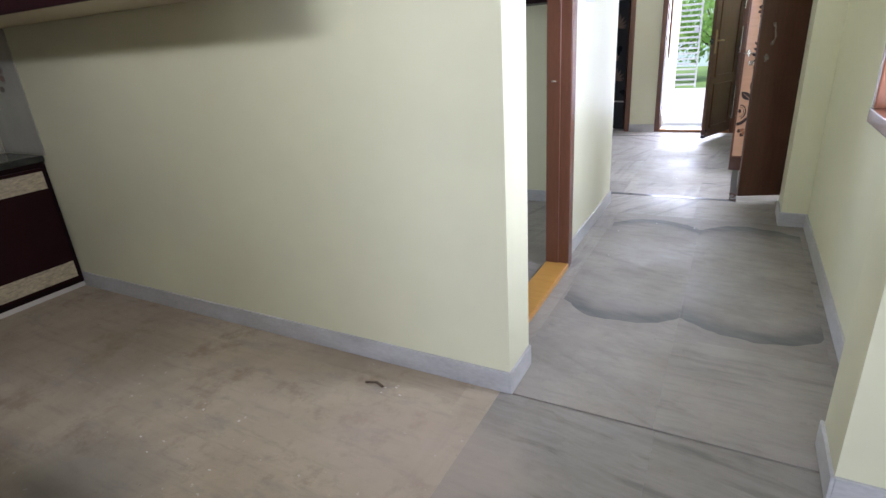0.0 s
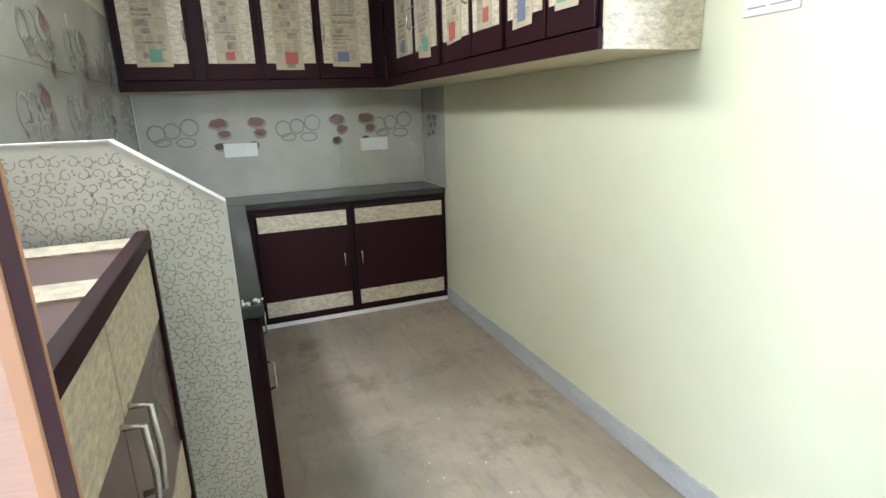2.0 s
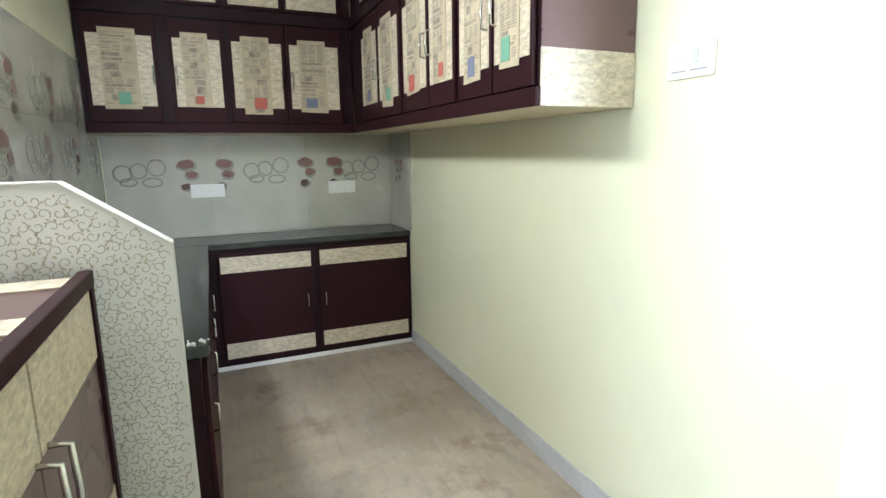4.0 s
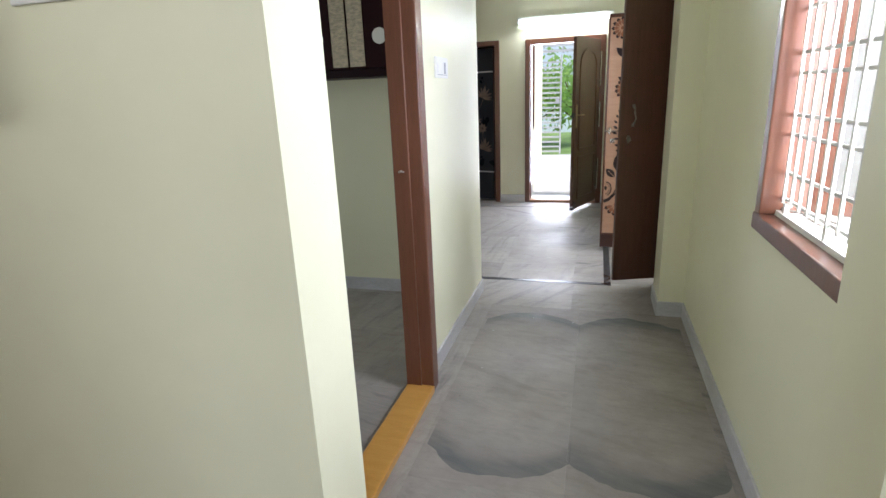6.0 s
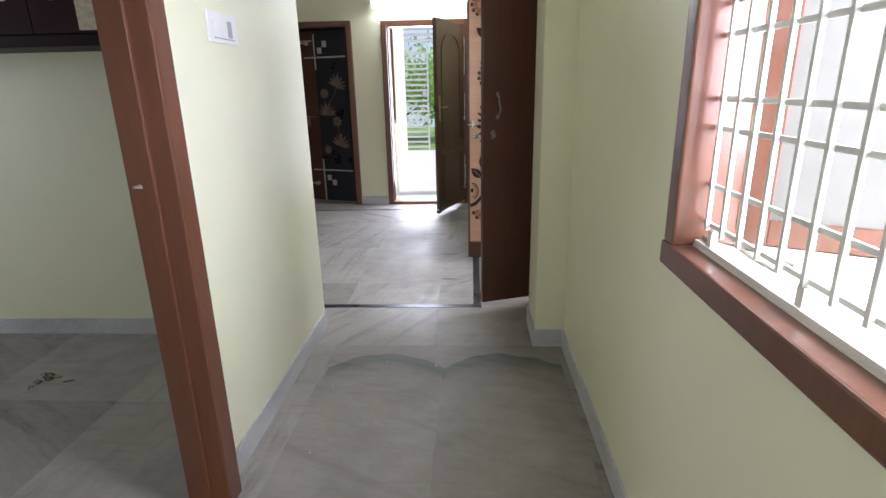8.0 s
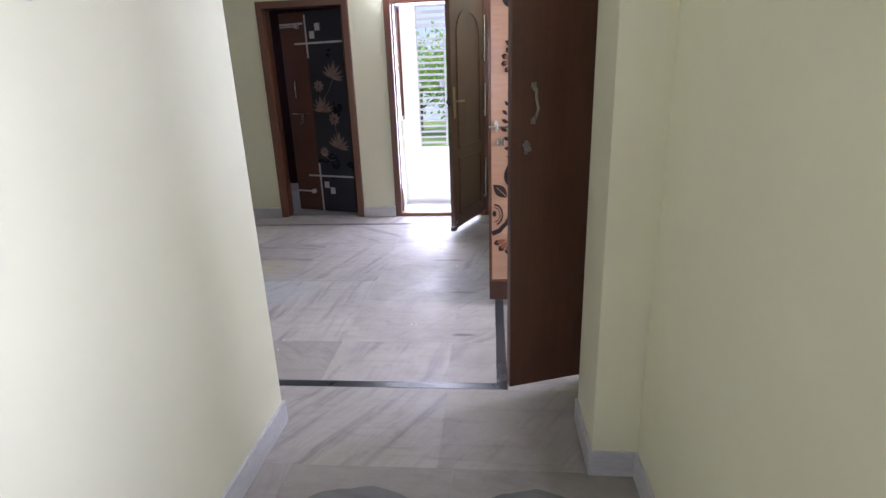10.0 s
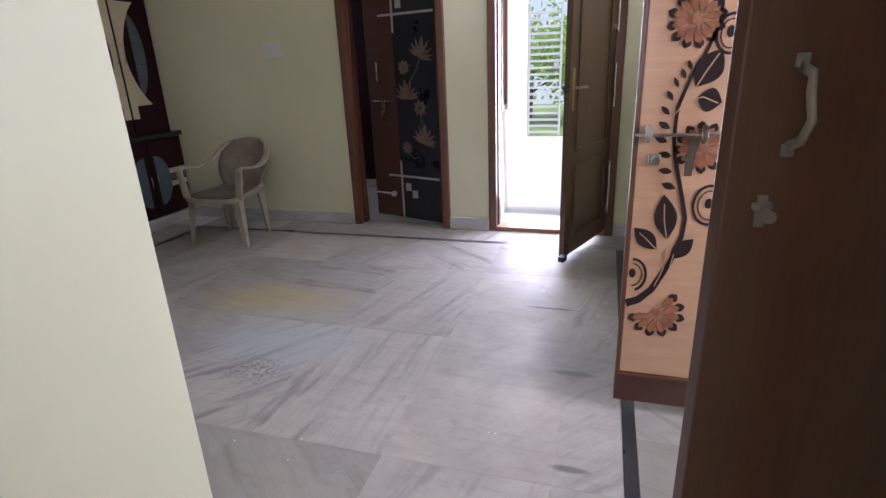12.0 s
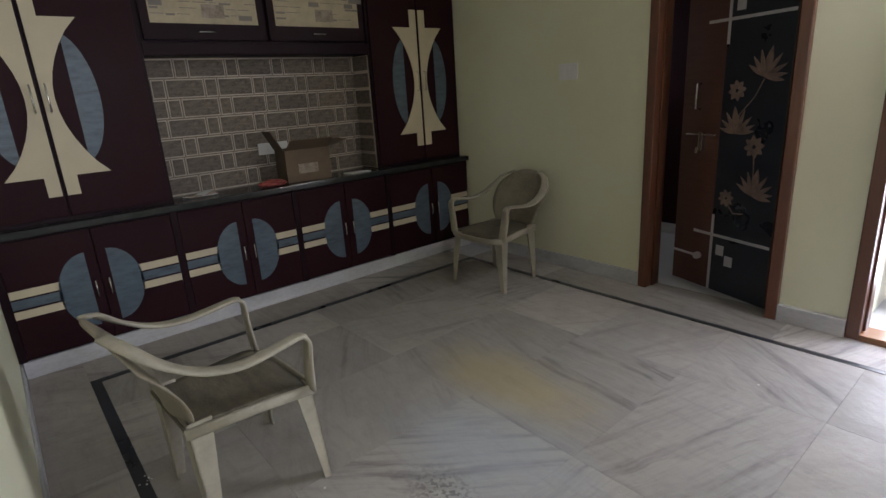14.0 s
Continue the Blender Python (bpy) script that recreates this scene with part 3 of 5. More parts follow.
# skirting, 12 mm proud of the walls
bm = bmesh.new()
K = 0.012
for x0, x1, y0, y1 in ((-3.3, -0.24, 2.11 - K, 2.11), (-0.24, -0.24 + K, 2.11 - K, 2.34), (-0.415, -0.415 + K, 3.505, 4.88), (-3.5, -0.415 + K, 4.88, 4.88 + K),
                       (0.972 - K, 0.972, 2.24, 4.63), (0.815 - K, 0.972 - K, 4.63 - K, 4.63), (0.815 - K, 0.815, 4.63, 4.95),
                       (0.84 - K, 0.84, 1.985 - K, 2.24 + K), (0.84, 0.972 - K, 2.24, 2.24 + K), (0.84, 1.105, 1.985 - K, 1.985), (1.105, 2.3, 2.12 - K, 2.12),
                       (0.95 - K, 0.95, 6.14, 8.37), (0.46, 0.95 - K, 8.37 - K, 8.37), (-3.5, -1.757, 8.37 - 2 * K, 8.37), (-0.864, -0.53, 8.37 - 3 * K, 8.37),
                       (-3.87, -0.53, 4.77 - K, 4.77)):
    box(bm, x0, x1, y0, y1, 0.0, 0.10, bevel=0.003)
structure("baseboard", bm, SKIRT, "grey-white marble skirting", "skirting")

# black border let into the living-room floor
bm = bmesh.new()
for b in ((-3.2, 0.535, 5.155, 5.205), (-3.2, -3.155, 5.205, 8.02), (-3.2, 0.02, 8.02, 8.06), (0.485, 0.535, 5.205, 8.02)):
    box(bm, *b, -0.015, 0.0015)
structure("trim_floor_border", bm, BLACK_INLAY, "black stone border strip in the floor", "floor border")


def door_frame(name, m, width, height, depth, face=0.075, sill=None, label=""):
    """A frame with its outer width and height; local front at y = 0."""
    ob = empty(name, m, label, "door frame")
    ob["kind"] = "structure"
    for x in (0, width - face):
        bm = B(x, x + face, 0, depth, 0, height, bevel=0.006)
        inner = x + face if x == 0 else x - 0.012
        box(bm, inner, inner + 0.012, depth * 0.45, depth, 0, height - face, bevel=0.002)
        part("jamb", bm, TEAK, ob)
    part("head", B(face, width - face, 0.001, depth, height - face, height, bevel=0.006), TEAK, ob)
    if sill:
        part("sill", B(face, width - face, -0.004, depth, 0.0, 0.035, bevel=0.005), sill, ob, "worn varnished wooden sill")
    return ob


door_frame("door_bedroom_frame", pose(-0.362, 2.445, 0, 0, 0, 90), 1.06, DOOR_TOP, 0.14, 0.085, SILL_WOOD, "orange-brown varnished frame of an open doorway")
door_frame("door_far_room_frame", pose(-1.755, 8.335, 0), 0.889, 2.10, 0.155, 0.062, None, "orange-brown varnished wooden door frame")
door_frame("door_main_frame", pose(-0.53, 8.345, 0), 0.99, 2.09, 0.145, 0.065, ORANGE_WOOD, "orange-brown varnished main door frame")
door_frame("door_small_room_frame", pose(0.94, 6.14, 0, 0, 0, -90), 0.92, 2.08, 0.13, 0.06, None, "brown frame of the small room's doorway")


def chrome_pull(parent, x, z, length, y=-0.012, r=0.0045, material=CHROME, out=0.022):
    bm = bmesh.new()
    sweep(bm, [(x, y, z), (x, y - out, z + 0.004), (x, y - out - 0.003, z + length / 2), (x, y - out, z + length - 0.004), (x, y, z + length)], r, r, (1, 0, 0))
    return part("handle", bm, material, parent, "small chrome bow handle", True)


# ---- doors ----
def plain_leaf(m, width, height, label):
    """The dark door that stands open at the corridor's end; local x runs from its free edge to its hinges."""
    ob = empty("dark_door", m, label, "door")
    part("leaf", B(0, width, 0, 0.035, 0.0, height, bevel=0.004), DARK_WOOD, ob)
    bm = bmesh.new()
    sweep(bm, [(0.088, 0, 1.135), (0.088, -0.028, 1.145), (0.093, -0.036, 1.175), (0.084, -0.036, 1.215), (0.088, -0.028, 1.24), (0.088, 0, 1.25)], 0.008, 0.004, (1, 0, 0))
    for z in (1.118, 1.248):
        box(bm, 0.078, 0.098, -0.005, 0, z, z + 0.02, bevel=0.002)
    part("handle", bm, DULL_PALE, ob, "worn dull bow pull handle", True)
    bm = B(0.053, 0.069, -0.006, 0, 1.008, 1.06, bevel=0.002)
    box(bm, 0.046, 0.076, -0.010, 0, 1.036, 1.048, bevel=0.002)
    rod(bm, (0.061, -0.002, 1.03), (0.061, -0.03, 1.03), 0.010)
    part("latch", bm, DULL_PALE, ob, "small worn latch knob")
    for z in (0.25, 0.95, 1.65):
        bm = B(width - 0.004, width + 0.02, -0.004, 0.004, z, z + 0.1)
        rod(bm, (width + 0.004, -0.006, z), (width + 0.004, -0.006, z + 0.1), 0.007)
        part("hinge", bm, CHROME, ob)
    return ob


plain_leaf(pose(0.54, 5.06, 0.075, 0, 0, 19.5), 0.415, 1.96, "dark brown wooden door standing open, worn bow handle")


def flower(ob, x, z, r, y, start=0, count=12, skip=()):
    bm_d, bm_c = bmesh.new(), bmesh.new()
    for i in range(count):
        if i in skip:
            continue
        a = start + 360 * i / count
        c, s = math.cos(radians(a)), math.sin(radians(a))
        slab(bm_d, petal_pts(x + 0.55 * r * c, z + 0.55 * r * s, 0.48 * r, 0.34 * r, a, tip=1.3), y, y + 0.002)
        slab(bm_c, petal_pts(x + 0.22 * r * c, z + 0.22 * r * s, 0.62 * r, 0.30 * r, a, tip=1.5), y - 0.002, y + 0.001)
    slab(bm_c, arc(x, z, 0.17 * r, 0.17 * r, 0, 345, 14), y - 0.004, y + 0.001)
    f = part("flower_motif", bm_d, INK, ob, "dark petal tips of a printed flower")
    part("petals", bm_c, COPPER, f, "copper-brown petals of a printed flower")


def flower_leaf(m, width, height):
    ob = empty("flowered_door", m, "peach laminate door with dark flower motif, open", "door")
    part("leaf", B(0, width, 0, 0.035, -0.055, height - 0.055, bevel=0.003), WALNUT, ob, "brown laminate door leaf")
    pw, z0 = 0.285, 0.065
    part("panel", B(0.016, 0.016 + pw - 0.014, -0.005, 0, z0 + 0.016, height - 0.085, bevel=0.002), PEACH, ob, "peach wood-grain laminate panel")
    bm = B(0.0, 0.014, -0.010, 0.0, z0, height - 0.067, bevel=0.003)
    box(bm, pw + 0.004, pw + 0.018, -0.010, 0.0, z0, height - 0.067, bevel=0.003)
    box(bm, 0.014, pw + 0.004, -0.010, 0.0, z0, z0 + 0.014, bevel=0.003)
    box(bm, 0.014, pw + 0.004, -0.010, 0.0, height - 0.081, height - 0.067, bevel=0.003)
    part("moulding", bm, TEAK, ob, "thin reddish-brown moulding")
    y0, y1 = -0.0075, -0.0055
    # the curling stem
    pts = [(0.018, 0.374), (0.06, 0.392), (0.102, 0.437), (0.154, 0.545), (0.183, 0.644), (0.188, 0.711), (0.172, 0.78), (0.154, 0.851), (0.136, 0.92), (0.126, 0.985),
           (0.128, 1.084), (0.158, 1.178), (0.198, 1.259), (0.223, 1.336), (0.225, 1.42), (0.20, 1.50), (0.165, 1.58), (0.145, 1.68), (0.16, 1.78)]
    ws = [0.030, 0.028, 0.024, 0.018, 0.016, 0.015, 0.014, 0.013, 0.013, 0.012, 0.012, 0.011, 0.010, 0.010, 0.009, 0.008, 0.007, 0.006, 0.004]
    part("stem", bars(bmesh.new(), [(pts, ws)], y0, y1), INK, ob, "dark printed stem")
    for x, z, l, w, a in ((0.137, 0.63, 0.165, 0.075, 98), (0.107, 0.592, 0.112, 0.062, 136), (0.153, 0.56, 0.105, 0.055, 48), (0.175, 1.145, 0.13, 0.085, 60), (0.183, 1.113, 0.075, 0.075, -12),
                          (0.148, 0.815, 0.05, 0.024, 160), (0.132, 0.872, 0.045, 0.022, 172), (0.125, 0.925, 0.045, 0.022, 168), (0.108, 0.972, 0.045, 0.022, 160), (0.112, 1.015, 0.045, 0.022, 150),
                          (0.106, 1.06, 0.04, 0.018, 135), (0.112, 1.105, 0.038, 0.016, 122), (0.124, 1.145, 0.036, 0.014, 115), (0.142, 1.172, 0.034, 0.014, 112), (0.157, 1.198, 0.032, 0.014, 110),
                          (0.21, 1.48, 0.12, 0.06, 30), (0.16, 1.60, 0.12, 0.06, 140), (0.15, 1.70, 0.11, 0.05, 40), (0.17, 1.40, 0.09, 0.04, 150)):
        part("leaf_motif", S(petal_pts(x, z, l, w, a, 9), y0 - 0.0005, y1), INK, ob, "dark printed leaf")
    veins = bmesh.new()
    bars(veins, [([(0.137, 0.63), (0.122, 0.70), (0.118, 0.76)], 0.0035), ([(0.107, 0.592), (0.07, 0.63), (0.045, 0.652)], 0.0035), ([(0.175, 1.145), (0.205, 1.20), (0.232, 1.245)], 0.004),
                 ([(0.12, 1.06), (0.15, 1.10), (0.20, 1.115), (0.245, 1.095)], 0.004), ([(0.11, 0.45), (0.135, 0.52), (0.14, 0.60)], 0.003), ([(0.12, 0.44), (0.155, 0.52), (0.165, 0.58)], 0.003)], y0 - 0.0015, y1)
    part("vein_motif", veins, PEACH, ob, "pale leaf veins")
    for cx, cz, r in ((0.034, 0.49, 0.045), (0.258, 1.30, 0.042), (0.258, 0.76, 0.05)):
        half = arc(cx, cz, r, r * 1.35, 95, -75, 14) if cx < 0.1 else arc(cx, cz, r, r * 1.35, 60, 290, 14)
        inner = arc(cx, cz, r * 0.68, r * 0.95, 95, -95, 12) if cx < 0.1 else arc(cx, cz, r * 0.7, r, 50, 300, 12)
        half, inner = [[(min(0.282, max(0.018, x)), z) for x, z in line] for line in (half, inner)]
        bm = bars(bmesh.new(), [(half, 0.009), (inner, 0.004)], y0, y1)
        slab(bm, arc(cx - 0.002, cz + 0.006, 0.012, 0.018, 0, 345, 12), y0, y1)
        part("curl_motif", bm, INK, ob, "dark printed curl with an eye")
    flower(ob, 0.125, 0.345, 0.10, y0, -160, 12, (8, 9, 10, 11))
    flower(ob, 0.213, 0.953, 0.085, y0, 5)
    flower(ob, 0.156, 1.345, 0.085, y0, 12)
    flower(ob, 0.11, 1.83, 0.085, y0, 0)
    bm = bmesh.new()
    rod(bm, (0.004, -0.03, 0.998), (0.322, -0.03, 0.998), 0.0065)
    for x in (0.045, 0.215):
        rod(bm, (x, 0, 1.018), (x, -0.022, 1.018), 0.012)
        rod(bm, (x, 0, 0.978), (x, -0.022, 0.978), 0.009)
        box(bm, x - 0.011, x + 0.011, -0.038, -0.004, 0.987, 1.010, bevel=0.003)
    part("bolt", bm, CHROME, ob, "long chrome sliding bolt")
    bm = S([(0.165, 0.865), (0.188, 0.865), (0.192, 0.93), (0.205, 0.992), (0.172, 0.992), (0.163, 0.93)], -0.038, -0.033)
    part("hasp", bm, CHROME, ob, "chrome hasp plate")
    bm = B(0.05, 0.09, -0.014, 0, 0.895, 0.932, bevel=0.003)
    rod(bm, (0.076, -0.01, 0.914), (0.076, -0.03, 0.914), 0.012)
    part("latch", bm, CHROME, ob, "small square chrome latch")
    return ob


flower_leaf(pose(0.45, 6.085, 0.098), 0.48, 2.0)


def lotus(ob, x, z, r, y, lean=0):
    bm = bmesh.new()
    for i, a in enumerate((90, 64, 114, 40, 136, 18, 158, 2)):
        a += lean
        slab(bm, petal_pts(x, z, r * (1.0 if i == 0 else 0.95 - 0.03 * i), r * (0.27 if i == 0 else 0.15), a, 9), y - 0.0015 * (1 + i % 3), y + 0.001)
    part("lotus_motif", bm, BRONZE, ob, "bronze printed lotus")


def bud(ob, x, z, r, y):
    bm = bmesh.new()
    for i in range(8):
        a = 45 * i + 10
        slab(bm, petal_pts(x + 0.15 * r * math.cos(radians(a)), z + 0.15 * r * math.sin(radians(a)), r, r * 0.55, a, 6), y - 0.001 * (1 + i % 2), y + 0.001)
    part("bud_motif", bm, BRONZE, ob, "bronze printed bud")


def lotus_leaf(m, width, height):
    """Two-tone door; local x runs from its free edge to its hinges."""
    ob = empty("lotus_door", m, "walnut and black two-tone door with bronze lotus motif, ajar", "door")
    part("leaf", B(0, width, 0, 0.035, 0, height, bevel=0.003), WALNUT, ob)
    split = 0.308
    part("black_panel", B(split, width - 0.004, -0.003, 0, 0.004, height - 0.004, bevel=0.001), NAVY, ob, "blackish laminate panel")
    y = -0.005
    for x, z, l, horizontal in ((split, 0.0, 0.52, 0), (split - 0.14, 0.375, 0.56, 1), (split, 1.57, 0.4, 0), (split - 0.14, 1.70, 0.56, 1), (split - 0.3, 1.885, 0.28, 1)):
        bm = B(x, x + l, y - 0.002, y + 0.002, z, z + 0.018) if horizontal else B(x, x + 0.018, y - 0.002, y + 0.002, z, z + l)
        part("silver_strip", bm, SILVER, ob, "silver inlay strip")
    for x, z in ((split + 0.05, 0.255), (split + 0.12, 0.195), (split + 0.05, 1.75), (split + 0.12, 1.82)):
        part("silver_square", B(x, x + 0.058, y - 0.001, y + 0.002, z, z + 0.068), SILVER, ob, "silver inlay square")
    lotus(ob, split + 0.27, 1.37, 0.17, y, -12)
    lotus(ob, split + 0.12, 1.045, 0.165, y, 8)
    lotus(ob, split + 0.27, 0.68, 0.17, y, -8)
    for x, z, r in ((split + 0.10, 1.30, 0.055), (split + 0.25, 0.975, 0.06), (split + 0.09, 0.64, 0.05)):
        bud(ob, x, z, r, y)
    part("stem_motif", bars(bmesh.new(), [([(split + 0.27, 1.36), (split + 0.22, 1.26), (split + 0.13, 1.16), (split + 0.12, 1.05)], 0.006),
                                          ([(split + 0.25, 0.96), (split + 0.26, 0.85), (split + 0.27, 0.70)], 0.006),
                                          ([(split + 0.09, 0.62), (split + 0.15, 0.55), (split + 0.22, 0.56)], 0.006)], y, y + 0.002), BRONZE, ob)
    chrome_pull(ob, 0.14, 1.19, 0.16, 0, 0.007, CHROME, 0.035)
    bm = bmesh.new()
    rod(bm, (0.06, -0.02, 1.03), (0.30, -0.02, 1.03), 0.006)
    box(bm, 0.17, 0.20, -0.03, 0, 0.93, 1.045, bevel=0.003)
    box(bm, 0.15, 0.17, -0.03, 0, 0.91, 0.95, bevel=0.003)
    part("bolt", bm, CHROME, ob, "chrome sliding bolt with hasp")
    for z in (0.215, 1.87):
        bm = bmesh.new()
        rod(bm, (0.02, -0.018, z), (0.24, -0.018, z), 0.008)
        rod(bm, (0.22, 0, z), (0.22, -0.03, z), 0.024)
        part("tower_bolt", bm, SILVER, ob, "pale tower bolt")
    return ob


lotus_leaf(pose(-1.657, 8.648, 0.02, 0, 0, -18.2), 0.735, 2.0)


def main_leaf(m, width, height):
    ob = empty("main_door", m, "brown carved wooden main door standing open inward", "door")
    part("leaf", B(0, width, 0, 0.04, 0, height, bevel=0.004), MAIN_WOOD, ob)
    for z0, z1, arched in ((0.12, 0.62, False), (0.72, 1.86, True)):
        x0, x1 = 0.12, width - 0.12
        if arched:
            outline = [(x0, z0), (x1, z0)] + arc((x0 + x1) / 2, z1 - 0.2, (x1 - x0) / 2, 0.2, 0, 180, 14) + [(x0, z0)]
        else:
            outline = [(x0, z0), (x1, z0), (x1, z1), (x0, z1), (x0, z0)]
        part("moulding", bars(bmesh.new(), [(outline, 0.03)], -0.012, 0.0), MAIN_WOOD, ob, "raised panel moulding")
    bm = B(0.028, 0.062, -0.006, 0, 0.98, 1.24, bevel=0.002)
    sweep(bm, [(0.045, -0.003, 1.12), (0.045, -0.05, 1.12), (0.09, -0.055, 1.125), (0.14, -0.052, 1.12)], 0.008, 0.008)
    part("handle_plate", bm, BRASS, ob, "long brass lever handle plate")
    bm = B(-0.012, 0.012, 0.004, 0.036, 1.09, 1.15, bevel=0.002)
    rod(bm, (-0.045, 0.02, 1.12), (0, 0.02, 1.12), 0.014)
    part("lock", bm, BLACK_PLASTIC, ob, "dark lock knob on the door edge")
    bm = bmesh.new()
    for z0, z1 in ((0.15, 0.55), (0.95, 1.25), (1.45, 1.85)):
        rod(bm, (width - 0.02, -0.014, z0), (width - 0.02, -0.014, z1), 0.009)
        box(bm, width - 0.045, width, -0.006, 0, z0 + 0.02, z0 + 0.06)
    part("tower_bolt", bm, CHROME, ob, "long tower bolts")
    bm = bmesh.new()
    sweep(bm, [(0.02, 0, 0.10), (0.0, -0.03, 0.075), (-0.06, -0.05, 0.065), (-0.12, -0.055, 0.055)], 0.006, 0.006)
    box(bm, -0.17, -0.11, -0.075, -0.035, 0.03, 0.065, bevel=0.006)
    part("door_stop", bm, BLACK_PLASTIC, ob, "black rubber-tipped door stop")
    return ob


main_leaf(pose(0.135, 7.674, 0.045, 0, 0, 68.9), 0.735, 1.99)

# door leaf that stands open beside the low cupboard
ob = empty("pale_door", pose(-0.129, 0.481, 0.02, 0, 0, 80), "pinkish pale wood laminate door standing open", "door")
part("leaf", B(-0.78, 0, 0.004, 0.034, 0, 2.0, bevel=0.002), PINK_WOOD, ob)
part("edge_band", B(0.0, 0.0025, 0.006, 0.032, 0, 2.0), EDGE_PURPLE, ob, "purple-brown edge band")
part("edge_lip", B(-0.012, 0.003, 0.0, 0.005, 0, 2.0, bevel=0.001), ORANGE_EDGE, ob, "orange wooden lip")
part("edge_lip", B(-0.012, 0.003, 0.033, 0.038, 0, 2.0, bevel=0.001), ORANGE_EDGE, ob, "orange wooden lip")
bm = B(-0.11, -0.06, -0.008, 0.004, 0.86, 0.91, bevel=0.003)
rod(bm, (-0.085, -0.008, 0.885), (-0.085, -0.02, 0.885), 0.012)
part("latch", bm, CHROME, ob, "small chrome latch")

# ---- corridor window ----
win = empty("window_1", pose(0.96, 3.30, 0.935, 0, 0, -90), "brown wooden window with white iron bars", "window")
win["kind"] = "structure"
WW, WH, WD = 1.058, 1.162, 0.15
for x in (0, WW - 0.06):
    part("window_frame", B(x, x + 0.06, 0, WD, 0.06, WH - 0.06, bevel=0.006), TEAK, win)
part("window_frame", B(0, WW, -0.006, WD, 0, 0.06, bevel=0.006), TEAK, win)
part("window_frame", B(0, WW, -0.004, WD, WH - 0.06, WH, bevel=0.006), TEAK, win)
part("window_sill", B(0.06, WW - 0.06, 0.05, WD + 0.25, 0.055, 0.066), PAINT_OUT, win, "cream painted sill")
gy = 0.055
for i in range(12):
    x = 0.10 + i * 0.0755
    part("bar", B(x - 0.005, x + 0.005, gy, gy + 0.010, 0.11, WH - 0.06, bevel=0.0015), GRILLE, win)
for z in (0.118, 0.208, 0.338, 0.402, 0.535, 0.60, 0.735, 0.80, 0.935, 1.0):
    part("cross_bar", B(0.065, WW - 0.065, gy + 0.010, gy + 0.017, z, z + 0.011, bevel=0.001), GRILLE, win)
for x in (0.12, 0.47):
    part("grille_foot", B(x, x + 0.02, gy, gy + 0.014, 0.06, 0.115), GRILLE, win)
part("grille_rail", B(0.065, WW - 0.065, gy - 0.004, gy + 0.02, 0.066, 0.078), GRILLE, win)
# casements, opened outward
for hx, rz in ((0.07, 62), (WW - 0.07, 100)):
    w = empty("window_casement", pose(0, 0, 0), "brown window casement with frosted pane, open outward", "window casement")
    w.matrix_world = win.matrix_world @ pose(hx, WD + 0.005, 0.07, 0, 0, rz)
    cw, ch = 0.36, WH - 0.14
    for x in (0, cw - 0.055):
        part("stile", B(x, x + 0.055, 0, 0.03, 0, ch, bevel=0.003), TEAK, w)
    for z in (0, ch - 0.06):
        part("rail", B(0.055, cw - 0.055, 0, 0.03, z, z + 0.06, bevel=0.003), TEAK, w)
    part("pane", B(0.055, cw - 0.055, 0.012, 0.017, 0.06, ch - 0.06), FROSTED, w, "frosted white pane")


# ---- switches and papers on the walls ----
def switch_plate(m, w, h, label, keys):
    ob = empty("switch_plate", m, label, "switch")
    part("plate", B(0, w, -0.010, 0, 0, h, bevel=0.003), WHITE_PLASTIC, ob)
    for x, z, kw, kh, mat in keys:
        part("switch_key", B(x, x + kw, -0.014, -0.009, z, z + kh, bevel=0.0015), mat, ob)
    return ob


switch_plate(pose(-0.415, 3.842, 1.54, 0, 0, 90), 0.23, 0.103, "white switch plate with three grey-edged rockers",
             [(0.035, 0.022, 0.05, 0.056, WHITE_PLASTIC), (0.088, 0.022, 0.05, 0.056, WHITE_PLASTIC), (0.141, 0.022, 0.034, 0.056, GREY_PLASTIC), (0.03, 0.014, 0.16, 0.004, GREY_PLASTIC)])
switch_plate(pose(-0.863, 2.11, 1.68), 0.172, 0.105, "white socket plate with a grey switch",
             [(0.025, 0.05, 0.05, 0.04, WHITE_PLASTIC), (0.095, 0.042, 0.022, 0.038, PALE_GREY), (0.018, 0.02, 0.055, 0.004, GREY_PLASTIC), (0.09, 0.02, 0.06, 0.004, GREY_PLASTIC)])
switch_plate(pose(-2.47, 8.37, 1.445), 0.16, 0.115, "faint white switch plate on the end wall",
             [(0.02, 0.03, 0.035, 0.06, WHITE_PLASTIC), (0.06, 0.03, 0.035, 0.06, WHITE_PLASTIC), (0.10, 0.03, 0.035, 0.06, WHITE_PLASTIC)])
ob = empty("door_catch", pose(-0.46, 3.40, 1.13), "small metal door catch on the jamb", "door catch")
bm = bmesh.new()
sweep(bm, [(0, 0, 0), (0, -0.03, 0), (0.012, -0.04, 0.004), (0.022, -0.028, 0)], 0.004, 0.004)
part("hook", bm, DULL_PALE, ob)

# ---- tube lamps ----


